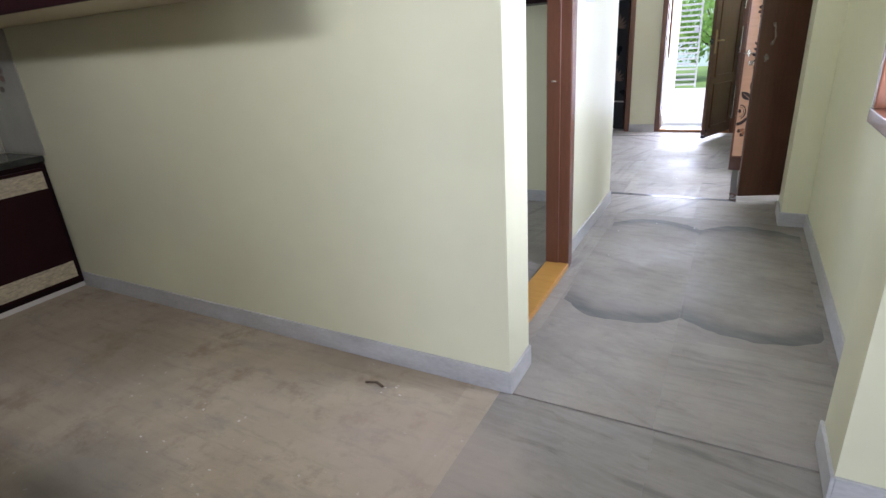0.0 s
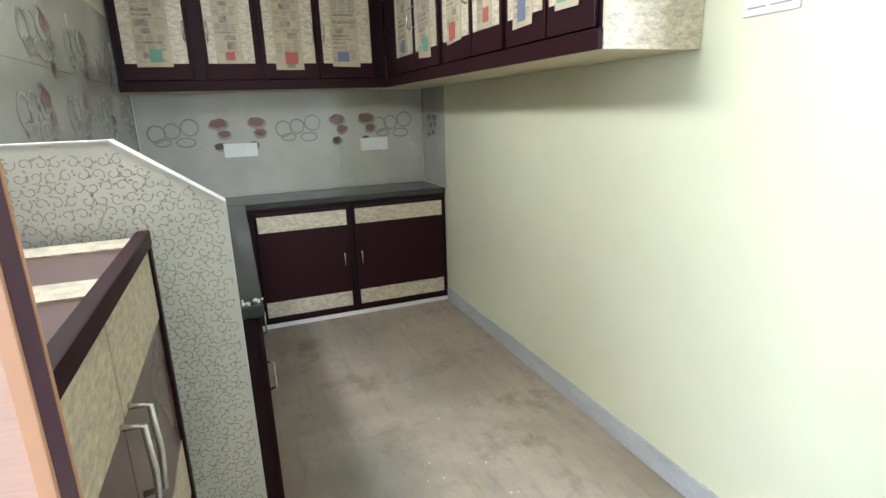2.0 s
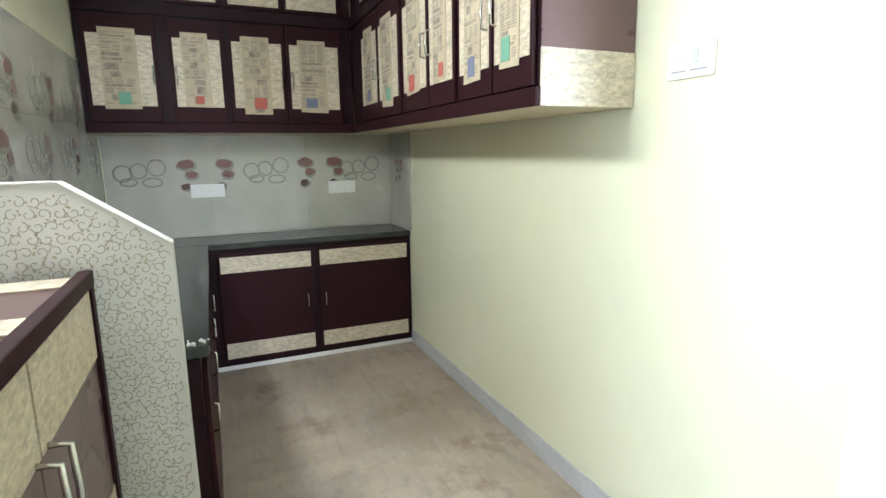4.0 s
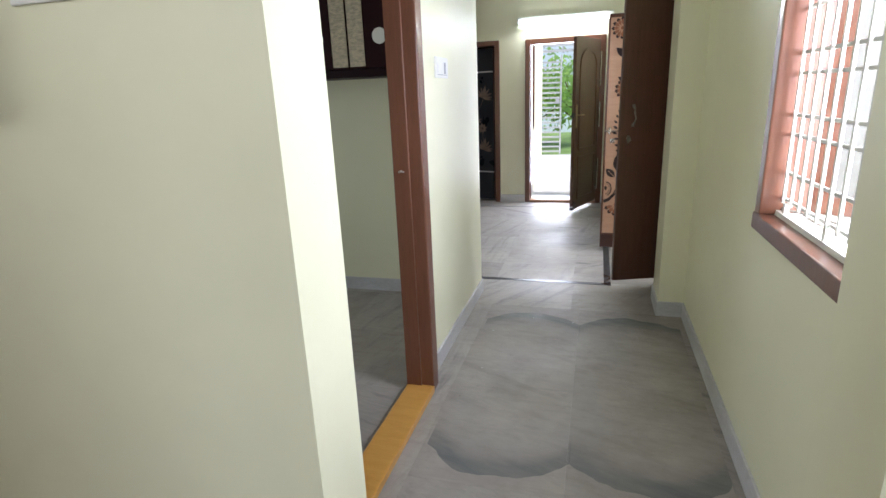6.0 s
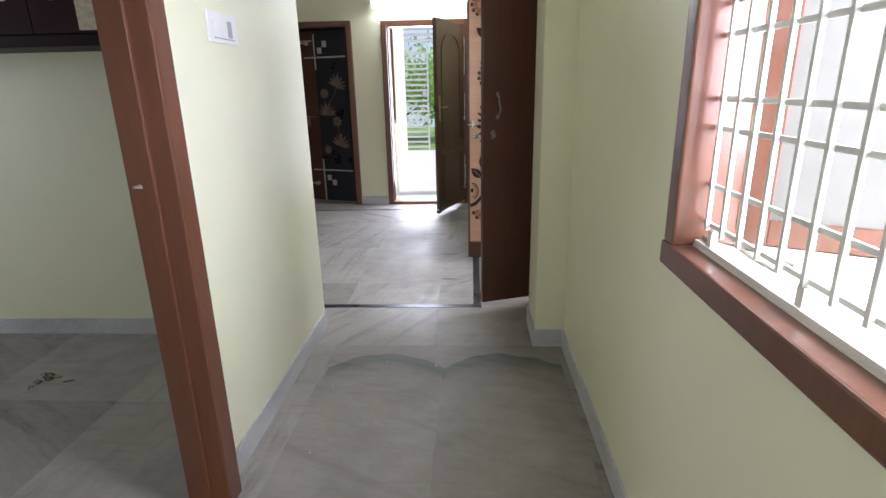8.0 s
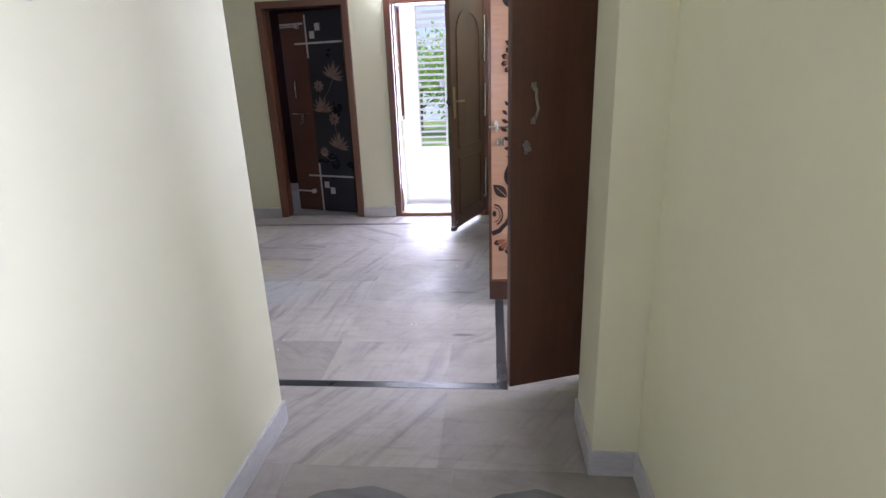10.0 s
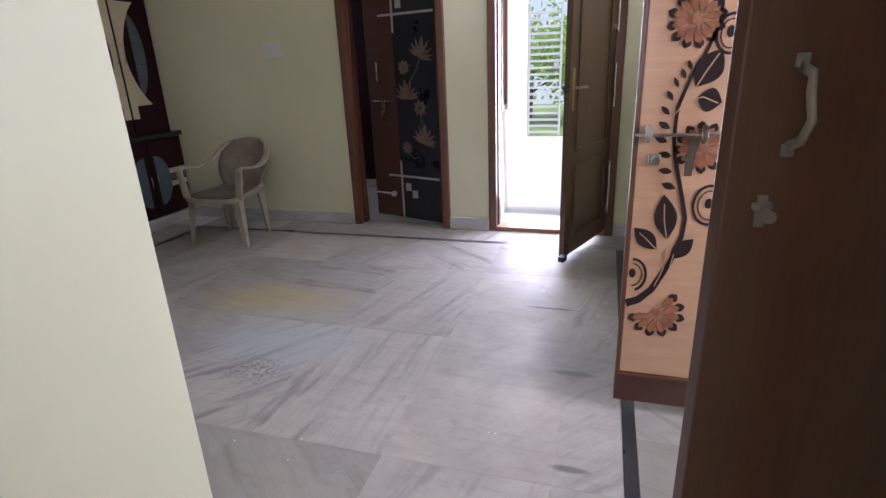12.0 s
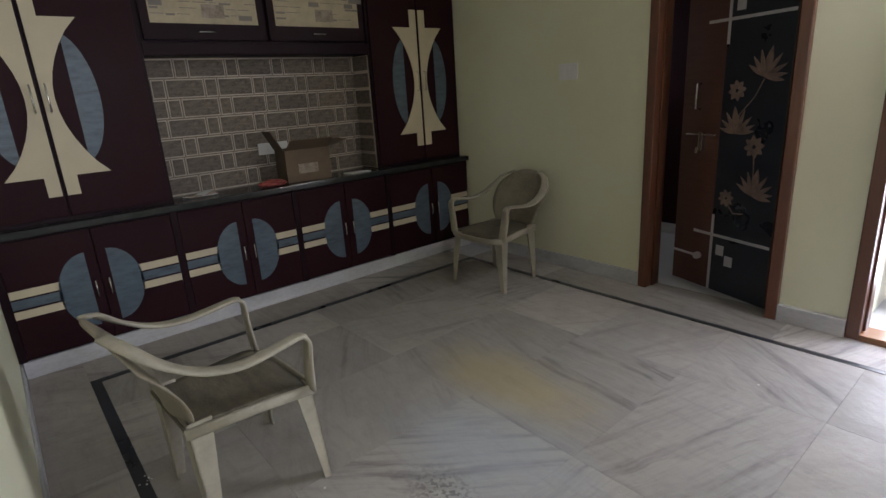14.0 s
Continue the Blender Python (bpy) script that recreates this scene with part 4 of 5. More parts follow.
def tube_light(m):
    ob = empty("tube_light", m, "lit white fluorescent tube lamp on its batten", "tube light")
    part("batten", B(-0.58, 0.58, -0.03, 0, 0.02, 0.06, bevel=0.004), WHITE_PLASTIC, ob)
    bm = bmesh.new()
    rod(bm, (-0.56, -0.045, 0), (0.56, -0.045, 0), 0.014, 12)
    part("tube", bm, TUBE, ob, "glowing tube")
    for x in (-0.575, 0.56):
        part("end_cap", B(x, x + 0.018, -0.062, 0, -0.02, 0.03, bevel=0.003), WHITE_PLASTIC, ob)
    return ob


tube_light(pose(-0.05, 8.37, 2.29))
# unseen second batten, added to go with the kitchen fill lamp
tube_light(pose(-1.3, 0.08, 2.36, 0, 0, 180))

# ---- kitchen ----


def band_door(ob, x0, x1, z0, z1, hinge_right, mat=MAROON, y=-0.018):
    """A cabinet door with a cream band at top and bottom and a small handle."""
    d = part("door", B(x0, x1, y, 0, z0, z1, bevel=0.003), mat, ob)
    h = (z1 - z0) * 0.145
    for za, zb in ((z0 + 0.02, z0 + 0.02 + h), (z1 - 0.02 - h, z1 - 0.02)):
        part("band", B(x0 + 0.012, x1 - 0.006, y - 0.003, y, za, zb, bevel=0.001), CREAM_LAM, d, "cream grained band")
    hx = x0 + 0.04 if hinge_right else x1 - 0.04
    bm = bmesh.new()
    zc = (z0 + z1) / 2
    sweep(bm, [(hx, y, zc - 0.05), (hx, y - 0.02, zc - 0.045), (hx, y - 0.022, zc), (hx, y - 0.02, zc + 0.045), (hx, y, zc + 0.05)], 0.005, 0.004, (1, 0, 0))
    part("handle", bm, CHROME, d, "small chrome bow handle", True)


# west run, facing east: local x runs north
ob = empty("kitchen_base_cabinet", pose(-3.31, 0.67, 0, 0, 0, 90), "dark maroon base cabinet with cream bands", "cabinet")
part("body", B(0, 1.435, 0.0, 0.435, 0.03, 0.845), MAROON_DARK, ob)
part("plinth", B(0, 1.435, -0.004, 0.02, 0.0, 0.03), WHITE_PLASTIC, ob, "pale plinth strip")
band_door(ob, 0.075, 0.687, 0.066, 0.815, False)
band_door(ob, 0.732, 1.405, 0.066, 0.815, True)
# south run, facing north
ob = empty("kitchen_base_cabinet", pose(-1.27, 0.668, 0, 0, 0, 180), "dark maroon base cabinet under the black worktop", "cabinet")
part("body", B(0, 2.015, 0.0, 0.58, 0.03, 0.845), MAROON_DARK, ob)
for i in range(4):
    x = 0.02 + i * 0.5
    d = part("door", B(x, x + 0.48, -0.018, 0, 0.075, 0.80, bevel=0.003), MAROON, ob)
    for z in (0.56,):
        bm = bmesh.new()
        sweep(bm, [(x + 0.06, -0.018, z), (x + 0.06, -0.038, z + 0.004), (x + 0.06, -0.038, z + 0.096), (x + 0.06, -0.018, z + 0.10)], 0.004, 0.004, (1, 0, 0))
        part("handle", bm, CHROME, d, "chrome bow handle", True)
ob = empty("worktop", pose(0, 0, 0), "polished black granite worktop, L-shaped", "worktop")
part("west_top", B(-3.745, -3.29, 0.085, 2.105, 0.848, 0.888, bevel=0.006), GRANITE, ob)
part("south_top", B(-3.288, -1.272, 0.085, 0.697, 0.848, 0.888, bevel=0.006), GRANITE, ob)

# partition slab with its scroll print
slab_ob = empty("partition_slab", pose(-1.205, 0.0, 0), "white floral-print partition slab with a sloping top", "partition")
prof = [(0.085, 0.0), (0.628, 0.0), (0.628, 1.226), (0.378, 1.404), (0.085, 1.404)]
bm = S(prof, 0.0, 0.06)
bmesh.ops.transform(bm, matrix=Matrix.Rotation(radians(90), 4, "Z"), verts=bm.verts)
part("board", bm, FLORAL, slab_ob)
bm = bars(bmesh.new(), [([(0.628, 0.03), (0.628, 1.226), (0.378, 1.404), (0.085, 1.404)], 0.005)], -0.006, 0.062)
bmesh.ops.transform(bm, matrix=Matrix.Rotation(radians(90), 4, "Z"), verts=bm.verts)
part("lipping", bm, FLORAL, slab_ob, "pale edge lipping")
rng = random.Random(5)


def inside_slab(y, z, margin=0.02):
    return 0.1 < y < 0.628 - margin and 0.05 < z < 1.404 - margin and (y < 0.378 or z < 1.404 - (y - 0.378) * 0.712 - margin)


bm, bm_leaf = bmesh.new(), bmesh.new()
for row in range(41):
    for colm in range(17):
        y0, z0 = 0.11 + colm * 0.033 + (row % 2) * 0.0165, 0.07 + row * 0.033
        if not inside_slab(y0, z0, 0.018):
            continue
        flip = 1 if (row + colm) % 2 else -1
        r = 0.0125
        a0 = rng.uniform(0, 360)
        spiral = []
        for i in range(8):
            u = i / 7
            a = radians(a0 + flip * 330 * u)
            rad = r * (1.35 - 0.95 * u)
            spiral.append((y0 + rad * math.cos(a), z0 + rad * math.sin(a)))
        bars(bm, [(spiral, 0.0019)], -0.0015, 0.001)
        for k in range(2):
            a = rng.uniform(0, 360)
            slab(bm_leaf, petal_pts(y0 + r * 1.1 * math.cos(radians(a)), z0 + r * 1.1 * math.sin(radians(a)), 0.010, 0.006, a + 60, 4), -0.0015, 0.001)
for b_, n_, m_ in ((bm, "scroll_print", FLORAL_INK), (bm_leaf, "leaf_print", surface("olive_leaf_print", (0.47, 0.43, 0.33), 0.5, 0.2))):
    bmesh.ops.transform(b_, matrix=Matrix.Rotation(radians(90), 4, "Z"), verts=b_.verts)
    o = part(n_, b_, m_, slab_ob, "greyish printed scrolls")
    o["kind"] = "stuff"

# cupboard before the slab, facing north
ob = empty("low_cupboard", pose(-0.235, 0.412, 0, 0, 0, 180), "mauve-brown cupboard with cream bands and bow handles", "cupboard")
part("body", B(0, 0.905, 0.0, 0.32, 0.0, 1.14), MAROON, ob)
part("top_board", B(0, 0.905, 0.0, 0.32, 1.14, 1.16), MAUVE, ob, "mauve-brown sunken top board")
part("top_rail", B(-0.005, 0.908, -0.032, 0.0, 1.14, 1.18, bevel=0.004), MAROON, ob, "dark front rail of the top")
part("top_band", B(0.79, 0.90, 0.002, 0.317, 1.16, 1.165), CREAM_LAM, ob, "cream grained band")
part("top_band", B(0.42, 0.53, 0.002, 0.317, 1.16, 1.165), CREAM_LAM, ob, "cream grained band")
part("side_stile", B(0.875, 0.908, -0.03, 0.0, 0.0, 1.14, bevel=0.003), MAROON, ob, "dark edge stile")
for x0, x1, hx in ((0.012, 0.352, 0.318), (0.358, 0.872, 0.392)):
    d = part("door", B(x0, x1, -0.02, 0, 0.06, 1.135, bevel=0.003), MAUVE, ob)
    for za, zb in ((0.955, 1.132), (0.42, 0.59)):
        part("band", B(x0 + 0.003, x1 - 0.003, -0.024, -0.02, za, zb, bevel=0.001), CREAM_LAM, d, "cream grained band")
    bm = bmesh.new()
    sweep(bm, [(hx, -0.02, 0.775), (hx, -0.058, 0.78), (hx, -0.062, 0.865), (hx, -0.058, 0.955), (hx, -0.02, 0.96)], 0.006, 0.005, (1, 0, 0))
    part("handle", bm, CHROME, d, "large chrome bow handle", True)


# wall cabinets papered with newspaper
def news(parent, x, w, z0, z1, y, seed, accent):
    r = random.Random(seed)
    tilt = r.uniform(-0.012, 0.012)
    sheet = part("newspaper", S([(x, z0), (x + w, z0 + tilt), (x + w + tilt, z1), (x + tilt, z1 + tilt / 2)], y - 0.002, y, 0), PAPER, parent, "yellowed newspaper sheet")
    bm, bm2 = bmesh.new(), bmesh.new()
    z = z1 - 0.025
    while z > z0 + 0.03:
        k = r.random()
        if k < 0.16:
            h = r.choice((0.010, 0.014, 0.02))
            box(bm2, x + 0.012, x + w * r.uniform(0.45, 0.92), y - 0.003, y - 0.002, max(z0 + 0.01, z - h), z)
            z -= h + 0.010
        elif k < 0.26:
            h, xa = r.uniform(0.025, 0.05), x + w * r.uniform(0.06, 0.5)
            box(bm2, xa, xa + w * r.uniform(0.25, 0.42), y - 0.003, y - 0.002, max(z0 + 0.01, z - h), z)
            z -= h + 0.008
        else:
            for c in range(3):
                xa = x + 0.012 + c * (w - 0.02) / 3
                if r.random() < 0.9:
                    box(bm, xa, xa + (w - 0.02) / 3 - 0.008 - r.random() * 0.012, y - 0.003, y - 0.002, z - 0.003, z)
            z -= 0.0085
    lines = part("newsprint_text", bm, PRINT_GREY, sheet, "grey lines of unreadable print")
    lines["kind"] = "stuff"
    heads = part("newsprint_picture", bm2, PRINT_DIM, sheet, "dull headline bars and pictures")
    heads["kind"] = "stuff"
    za, xa = z0 + 0.015 + r.random() * 0.03, x + w * r.uniform(0.08, 0.5)
    part("print_block", B(xa, xa + w * r.uniform(0.3, 0.45), y - 0.0038, y - 0.002, za, za + (z1 - z0) * r.uniform(0.08, 0.2)), accent, sheet, "printed colour block")


def wall_cabinet(m, width, doors, z0, z1, depth, seed, label, end_panel=False):
    ob = empty("kitchen_wall_cabinet", m, label, "cabinet")
    part("body", B(0, width, 0.0, depth, 0.012, z1 - z0), MAROON_DARK, ob)
    part("bottom", B(0, width, 0.0, depth, 0.0, 0.012), CREAM_PANEL, ob, "cream underside board")
    part("bottom_rail", B(0, width + (0.004 if end_panel else 0), -0.02, 0.0, 0.0, 0.06, bevel=0.004), MAROON, ob)
    part("mid_rail", B(0, width, -0.02, 0.0, 0.70, 0.77, bevel=0.004), MAROON_DARK, ob)
    for i, (x0, x1, ajar) in enumerate(doors):
        d = part("door", B(x0, x1, -0.018, 0, 0.065, 0.69, bevel=0.003), MAROON, ob)
        w = x1 - x0
        part("panel", B(x0 + w * 0.06, x1 - w * 0.06, -0.021, -0.018, 0.16, 0.575, bevel=0.001), CREAM_LAM, d, "cream grained panel")
        news(d, x0 + w * 0.22, w * 0.5, 0.12 + 0.02 * ((seed + i) % 3), 0.61, -0.022, seed * 10 + i, (PRINT_RED, PRINT_GREEN, PRINT_BLUE, PRINT_RED)[(seed + i * 3) % 4])
        hx = x1 - 0.03 if i % 2 == 0 else x0 + 0.03
        chrome_pull(d, hx, 0.29, 0.11, -0.021)
        up = part("upper_door", B(x0, x1, -0.018, 0, 0.78, z1 - z0 - 0.02, bevel=0.003), MAROON, ob)
        part("band", B(x0 + 0.02, x1 - 0.02, -0.021, -0.018, 0.80, 0.90, bevel=0.001), CREAM_LAM, up, "cream grained band")
    if end_panel:
        part("end_panel", B(width, width + 0.004, 0.0, depth, 0.18, z1 - z0), MAUVE, ob, "mauve-brown end panel")
        part("end_band", B(width, width + 0.008, -0.002, depth, 0.0, 0.18, bevel=0.001), CREAM_LAM, ob, "cream grained end band")
    return ob


wall_cabinet(pose(-3.39, 0.09, 1.61, 0, 0, 90), 1.638, [(0.03, 0.42, 0), (0.49, 0.80, 0), (0.83, 1.18, 0), (1.19, 1.56, 0)], 1.62, 2.62, 0.355, 1,
             "dark maroon wall cabinet with newspapered cream panels")
wall_cabinet(pose(-3.37, 1.73, 1.61), 2.35, [(0.30, 0.66, 0), (0.67, 1.05, 0), (1.10, 1.45, 0), (1.46, 1.74, 0), (1.78, 2.06, 0), (2.07, 2.33, 0)], 1.62, 2.62, 0.375, 2,
             "dark maroon wall cabinet with newspapered cream panels", True)


# printed wall tiles: cups and spices
def cups(parent, x, z, s, y):
    bm = bmesh.new()
    rings = [(0.0, 0.03, 0.055), (0.06, 0.045, 0.05), (0.13, 0.065, 0.055), (0.02, -0.03, 0.05), (0.11, -0.035, 0.06)]
    for dx, dz, r in rings:
        bars(bm, [(arc(x + dx * s * 1.6, z + dz * s, r * s, r * s * (1.0 if dz > 0 else 0.5), 0, 360, 18), 0.011 * s)], y - 0.001, y)
    part("cup_print", bm, DECAL_GREY, parent, "grey printed cups")


def spices(parent, x, z, s, y, seed):
    """Printed spoons and bowls of spice: a reddish heap, dark seeds and a grey rim."""
    r = random.Random(seed)
    lean = r.uniform(-0.012, 0.012)
    for mat, dx, dz, rx, rz, lift in ((DECAL_GREY, 0.004, 0.048, 0.047, 0.030, 0.001), (DECAL_RED, 0.0, 0.054, 0.040, 0.024, 0.0016), (DECAL_GREY, 0.026, -0.004, 0.034, 0.026, 0.001),
                                      (DECAL_RED, 0.024, 0.002, 0.027, 0.018, 0.0016), (DECAL_GREY, -0.002, -0.062, 0.030, 0.022, 0.001), (DECAL_DARK, -0.006, -0.058, 0.023, 0.017, 0.0016)):
        bm = bmesh.new()
        pts = [(px + s * lean * (dz / 0.05) + s * 0.003 * r.gauss(0, 1), pz + s * 0.002 * r.gauss(0, 1)) for px, pz in arc(x + s * dx, z + s * dz, s * rx, s * rz, 0, 345, 15)]
        slab(bm, pts, y - lift, y)
        part("spice_print", bm, mat, parent, "printed spice motif")


def tiled_wall(name, m, width, z0, z1, rows, label):
    ob = empty(name, m, label, "wall tiles")
    ob["kind"] = "structure"
    n = max(1, round(width / 0.6))
    for i in range(n):
        for k in range(rows):
            za, zb = z0 + (z1 - z0) * k / rows, z0 + (z1 - z0) * (k + 1) / rows
            part("tile", B(i * width / n + 0.0003, (i + 1) * width / n - 0.0003, -0.008, 0, za + 0.0003, zb - 0.0003, bevel=0.0006), TILE_GREY, ob)
    return ob


kt = tiled_wall("wall_tiles_west", pose(-3.75, 0.093, 0, 0, 0, 90), 2.005, 0.89, 1.61, 2, "glossy grey wall tiles with printed cups")
for y, kind in ((0.16, 0), (0.50, 1), (0.74, 1), (0.99, 0), (1.33, 1), (1.55, 1), (1.70, 0)):
    if kind == 0:
        cups(kt, y - 0.05, 1.32, 1.0, -0.009)
    else:
        spices(kt, y, 1.33, 1.4, -0.009, int(y * 100))
switch_plate(pose(-3.739, 0.612, 1.168, 0, 0, 90), 0.225, 0.095, "white switch plate on the kitchen tiles", [(0.02 + 0.05 * i, 0.02, 0.04, 0.055, WHITE_PLASTIC) for i in range(4)])
switch_plate(pose(-3.739, 1.59, 1.16, 0, 0, 90), 0.215, 0.095, "white switch plate on the kitchen tiles", [(0.02 + 0.05 * i, 0.02, 0.04, 0.055, WHITE_PLASTIC) for i in range(4)])
ks = tiled_wall("wall_tiles_south", pose(-0.56, 0.08, 0, 0, 0, 180), 3.18, 0.89, 2.02, 3, "glossy grey wall tiles with printed cups")
for z in (1.46, 1.73):
    for i in range(4):
        cups(ks, 1.1 + i * 0.55 + (0.16 if z > 1.6 else 0), z, 1.0, -0.009)
        spices(ks, 1.36 + i * 0.55 + (0.16 if z > 1.6 else 0), z, 1.35, -0.009, int(z * 100) + i)
kn = tiled_wall("wall_tiles_north", pose(-3.742, 2.11, 0), 0.478, 0.89, 1.61, 2, "glossy grey wall tiles with printed spices")
spices(kn, 0.17, 1.33, 1.15, -0.009, 61)
spices(kn, 0.27, 1.34, 1.0, -0.009, 62)

# ---- bedroom seen through the doorway ----
ob = empty("bedroom_wall_cabinet", pose(-3.2, 4.45, 1.585), "dark wall cabinet with cream bands and round windows", "cabinet")
part("body", B(0, 2.4, 0, 0.31, 0, 1.0), MAROON_DARK, ob)
part("bottom_rail", B(0, 2.4, -0.02, 0.0, 0.0, 0.05, bevel=0.004), MAROON_DARK, ob)
for i in range(7):
    x = 0.07 + i * 0.33
    d = part("door", B(x, x + 0.325, -0.018, 0, 0.055, 0.95, bevel=0.003), MAROON, ob)
    xa = x + 0.004 if i % 2 == 0 else x + 0.215
    part("band", B(xa, xa + 0.105, -0.022, -0.018, 0.065, 0.94, bevel=0.001), CREAM_LAM, d, "cream grained band")
    xc = x + 0.215 if i % 2 == 0 else x + 0.11
    part("round_inset", S(arc(xc, 0.24, 0.048, 0.048, 0, 350, 24), -0.021, -0.017), WHITE_PLASTIC, d, "pale round inset")

# ---- far room, seen past the lotus door ----
ob = empty("wardrobe", pose(-3.05, 9.75, 0), "dark maroon fitted wardrobe on a white plinth", "wardrobe")
part("body", B(0, 2.4, 0, 0.44, 0.10, 2.4), MAROON_DARK, ob)
part("plinth", B(0, 2.4, 0.0, 0.44, 0, 0.10), SKIRT, ob, "white marble plinth")
for i in range(4):
    d = part("door", B(0.02 + i * 0.6, 0.59 + i * 0.6, -0.018, 0, 0.12, 2.38, bevel=0.003), MAROON, ob)
    chrome_pull(d, 0.08 + i * 0.6 if i % 2 else 0.53 + i * 0.6, 1.1, 0.15, -0.018)

# ---- living room ----
XF = -3.53


def low_unit(y0, y1, yc):
    """One pair of base doors with half discs and cream bands; local x runs north."""
    ob = empty("base_cabinet", pose(XF, y0, 0.0, 0, 0, 90), "dark maroon base cabinet with blue half discs", "cabinet", "base cabinets of the wall unit")
    w, c = y1 - y0, yc - y0
    part("body", B(0.0, w, 0.0, 0.36, 0.10, 0.80), MAROON_DARK, ob)
    part("stile", B(-0.02, 0.02, -0.022, 0.0, 0.10, 0.80, bevel=0.002), MAROON_DARK, ob)
    zc, r, gap = 0.43, 0.225, 0.055
    for side in (-1, 1):
        x0, x1 = (0.022, c - 0.003) if side < 0 else (c + 0.003, w - 0.022)
        d = part("door", B(x0, x1, -0.018, 0, 0.115, 0.785, bevel=0.003), MAROON, ob)
        pts = arc(c + side * gap, zc, r * 0.72, r, 90, 90 + (180 if side < 0 else -180), 18)
        part("half_disc", S(pts, -0.021, -0.017), BLUE_GLASS, d, "blue-grey figured half disc")
        xa, xb = (x0 + 0.002, c - gap - r * 0.66) if side < 0 else (c + gap + r * 0.66, x1 - 0.002)
        for dz, h, mat, lab in ((0.04, 0.045, CREAM_PANEL, "cream band"), (-0.022, 0.052, BLUE_GLASS, "blue-grey band"), (-0.078, 0.045, CREAM_PANEL, "cream band")):
            part("band", B(xa, xb, -0.021, -0.017, zc + dz, zc + dz + h), mat, d, lab)
        chrome_pull(d, c + side * 0.035, zc - 0.05, 0.10, -0.018)
    return ob


for a, b_, c in ((4.90, 5.815, 5.36), (5.815, 6.636, 6.247), (6.636, 7.455, 7.05), (7.455, 8.36, 7.93)):
    low_unit(a, b_, c)
tagged(link("marble_plinth", B(-3.86, -3.505, 4.895, 8.355, 0.0, 0.10, bevel=0.002), SKIRT), "whitish marble plinth under the base cabinets", "plinth")
tagged(link("granite_counter", B(-3.895, -3.49, 4.89, 8.36, 0.80, 0.84, bevel=0.005), GRANITE), "black granite counter over the base cabinets", "counter")
XT = -3.62


def tall_unit(y0, y1, split):
    ob = empty("tall_cabinet", pose(XT, y0, 0.84, 0, 0, 90), "dark maroon tall cabinet with cream hourglass panels", "cabinet", "tall cabinets of the wall unit")
    w, c, h = y1 - y0, split - y0, 1.75
    part("body", B(0.0, w, 0.0, 0.275, 0, h), MAROON_DARK, ob)
    for side in (-1, 1):
        x0, x1 = (0.02, c - 0.006) if side < 0 else (c + 0.006, w - 0.02)
        d = part("door", B(x0, x1, -0.018, 0, 0.02, h - 0.02, bevel=0.003), MAROON, ob)

        def X(u):
            return c + side * u
        # hourglass half: tab, flare, waist, flare, tab
        left = [(0.078, 0.14), (0.078, 0.25), (0.252, 0.25)]
        waist = [(0.252 - 0.185 * math.sin(math.pi * i / 12) ** 0.8, 0.25 + 0.845 * i / 12) for i in range(1, 12)]
        tail = [(0.252, 1.095), (0.078, 1.095), (0.078, 1.23)]
        pts = [(0.012, 0.14)] + left + waist + tail + [(0.012, 1.23)]
        pl = [(X(u), z) for u, z in pts]
        part("hourglass_panel", S(pl, -0.024, -0.017), CREAM_PANEL, d, "cream lacquered hourglass half")
        part("side_disc", S([(X(u), z) for u, z in arc(0.12, 0.665, 0.165, 0.36, -76, 76, 18)], -0.021, -0.017), BLUE_GLASS, d, "blue-grey figured oval")
        chrome_pull(d, c + side * 0.036, 0.60, 0.15, -0.024)
    return ob


tall_unit(4.89, 5.86, 5.30)
tall_unit(7.455, 8.365, 7.945)
# niche between the tall cabinets
niche = empty("niche_cabinet", pose(XT, 5.86, 1.735, 0, 0, 90), "dark top cabinet with newspaper behind its panes", "cabinet")
part("body", B(0, 1.595, 0.02, 0.275, 0, 0.855), MAROON_DARK, niche)
part("bottom_rail", B(0, 1.595, -0.01, 0.02, 0, 0.075, bevel=0.004), MAROON_DARK, niche)
for i in range(2):
    x = 0.02 + i * 0.79
    d = part("door", B(x, x + 0.765, -0.012, 0.02, 0.09, 0.84, bevel=0.003), MAROON_DARK, niche)
    part("panel", B(x + 0.05, x + 0.715, -0.014, -0.012, 0.185, 0.80), PAPER, d, "yellowed newspaper behind the pane")
    r = random.Random(40 + i)
    bm = bmesh.new()
    z = 0.78
    while z > 0.21:
        xx = x + 0.06
        while xx < x + 0.66:
            l = r.uniform(0.03, 0.11)
            if r.random() < 0.7:
                box(bm, xx, xx + l, -0.0155, -0.014, z - r.choice((0.004, 0.004, 0.012, 0.03)), z)
            xx += l + 0.012
        z -= 0.036
    part("newsprint_text", bm, PRINT_GREY, d, "grey lines of unreadable print")
    part("print_block", B(x + 0.36, x + 0.5, -0.016, -0.014, 0.22, 0.30), PRINT_DIM, d, "dull printed picture")
    bm = bmesh.new()
    sweep(bm, [(x + 0.32, -0.012, 0.135), (x + 0.325, -0.03, 0.135), (x + 0.42, -0.03, 0.135), (x + 0.425, -0.012, 0.135)], 0.004, 0.004)
    part("handle", bm, CHROME, d, "small chrome bow handle", True)

# stone tiles of the niche: long and short pieces in courses
stones = tagged(link("niche_back", B(-3.895, -3.85, 5.86, 7.455, 0.84, 1.735), GROUT), "brown stone-look tiles with pale joints", "wall tiles", kind="structure")
meshes = {}


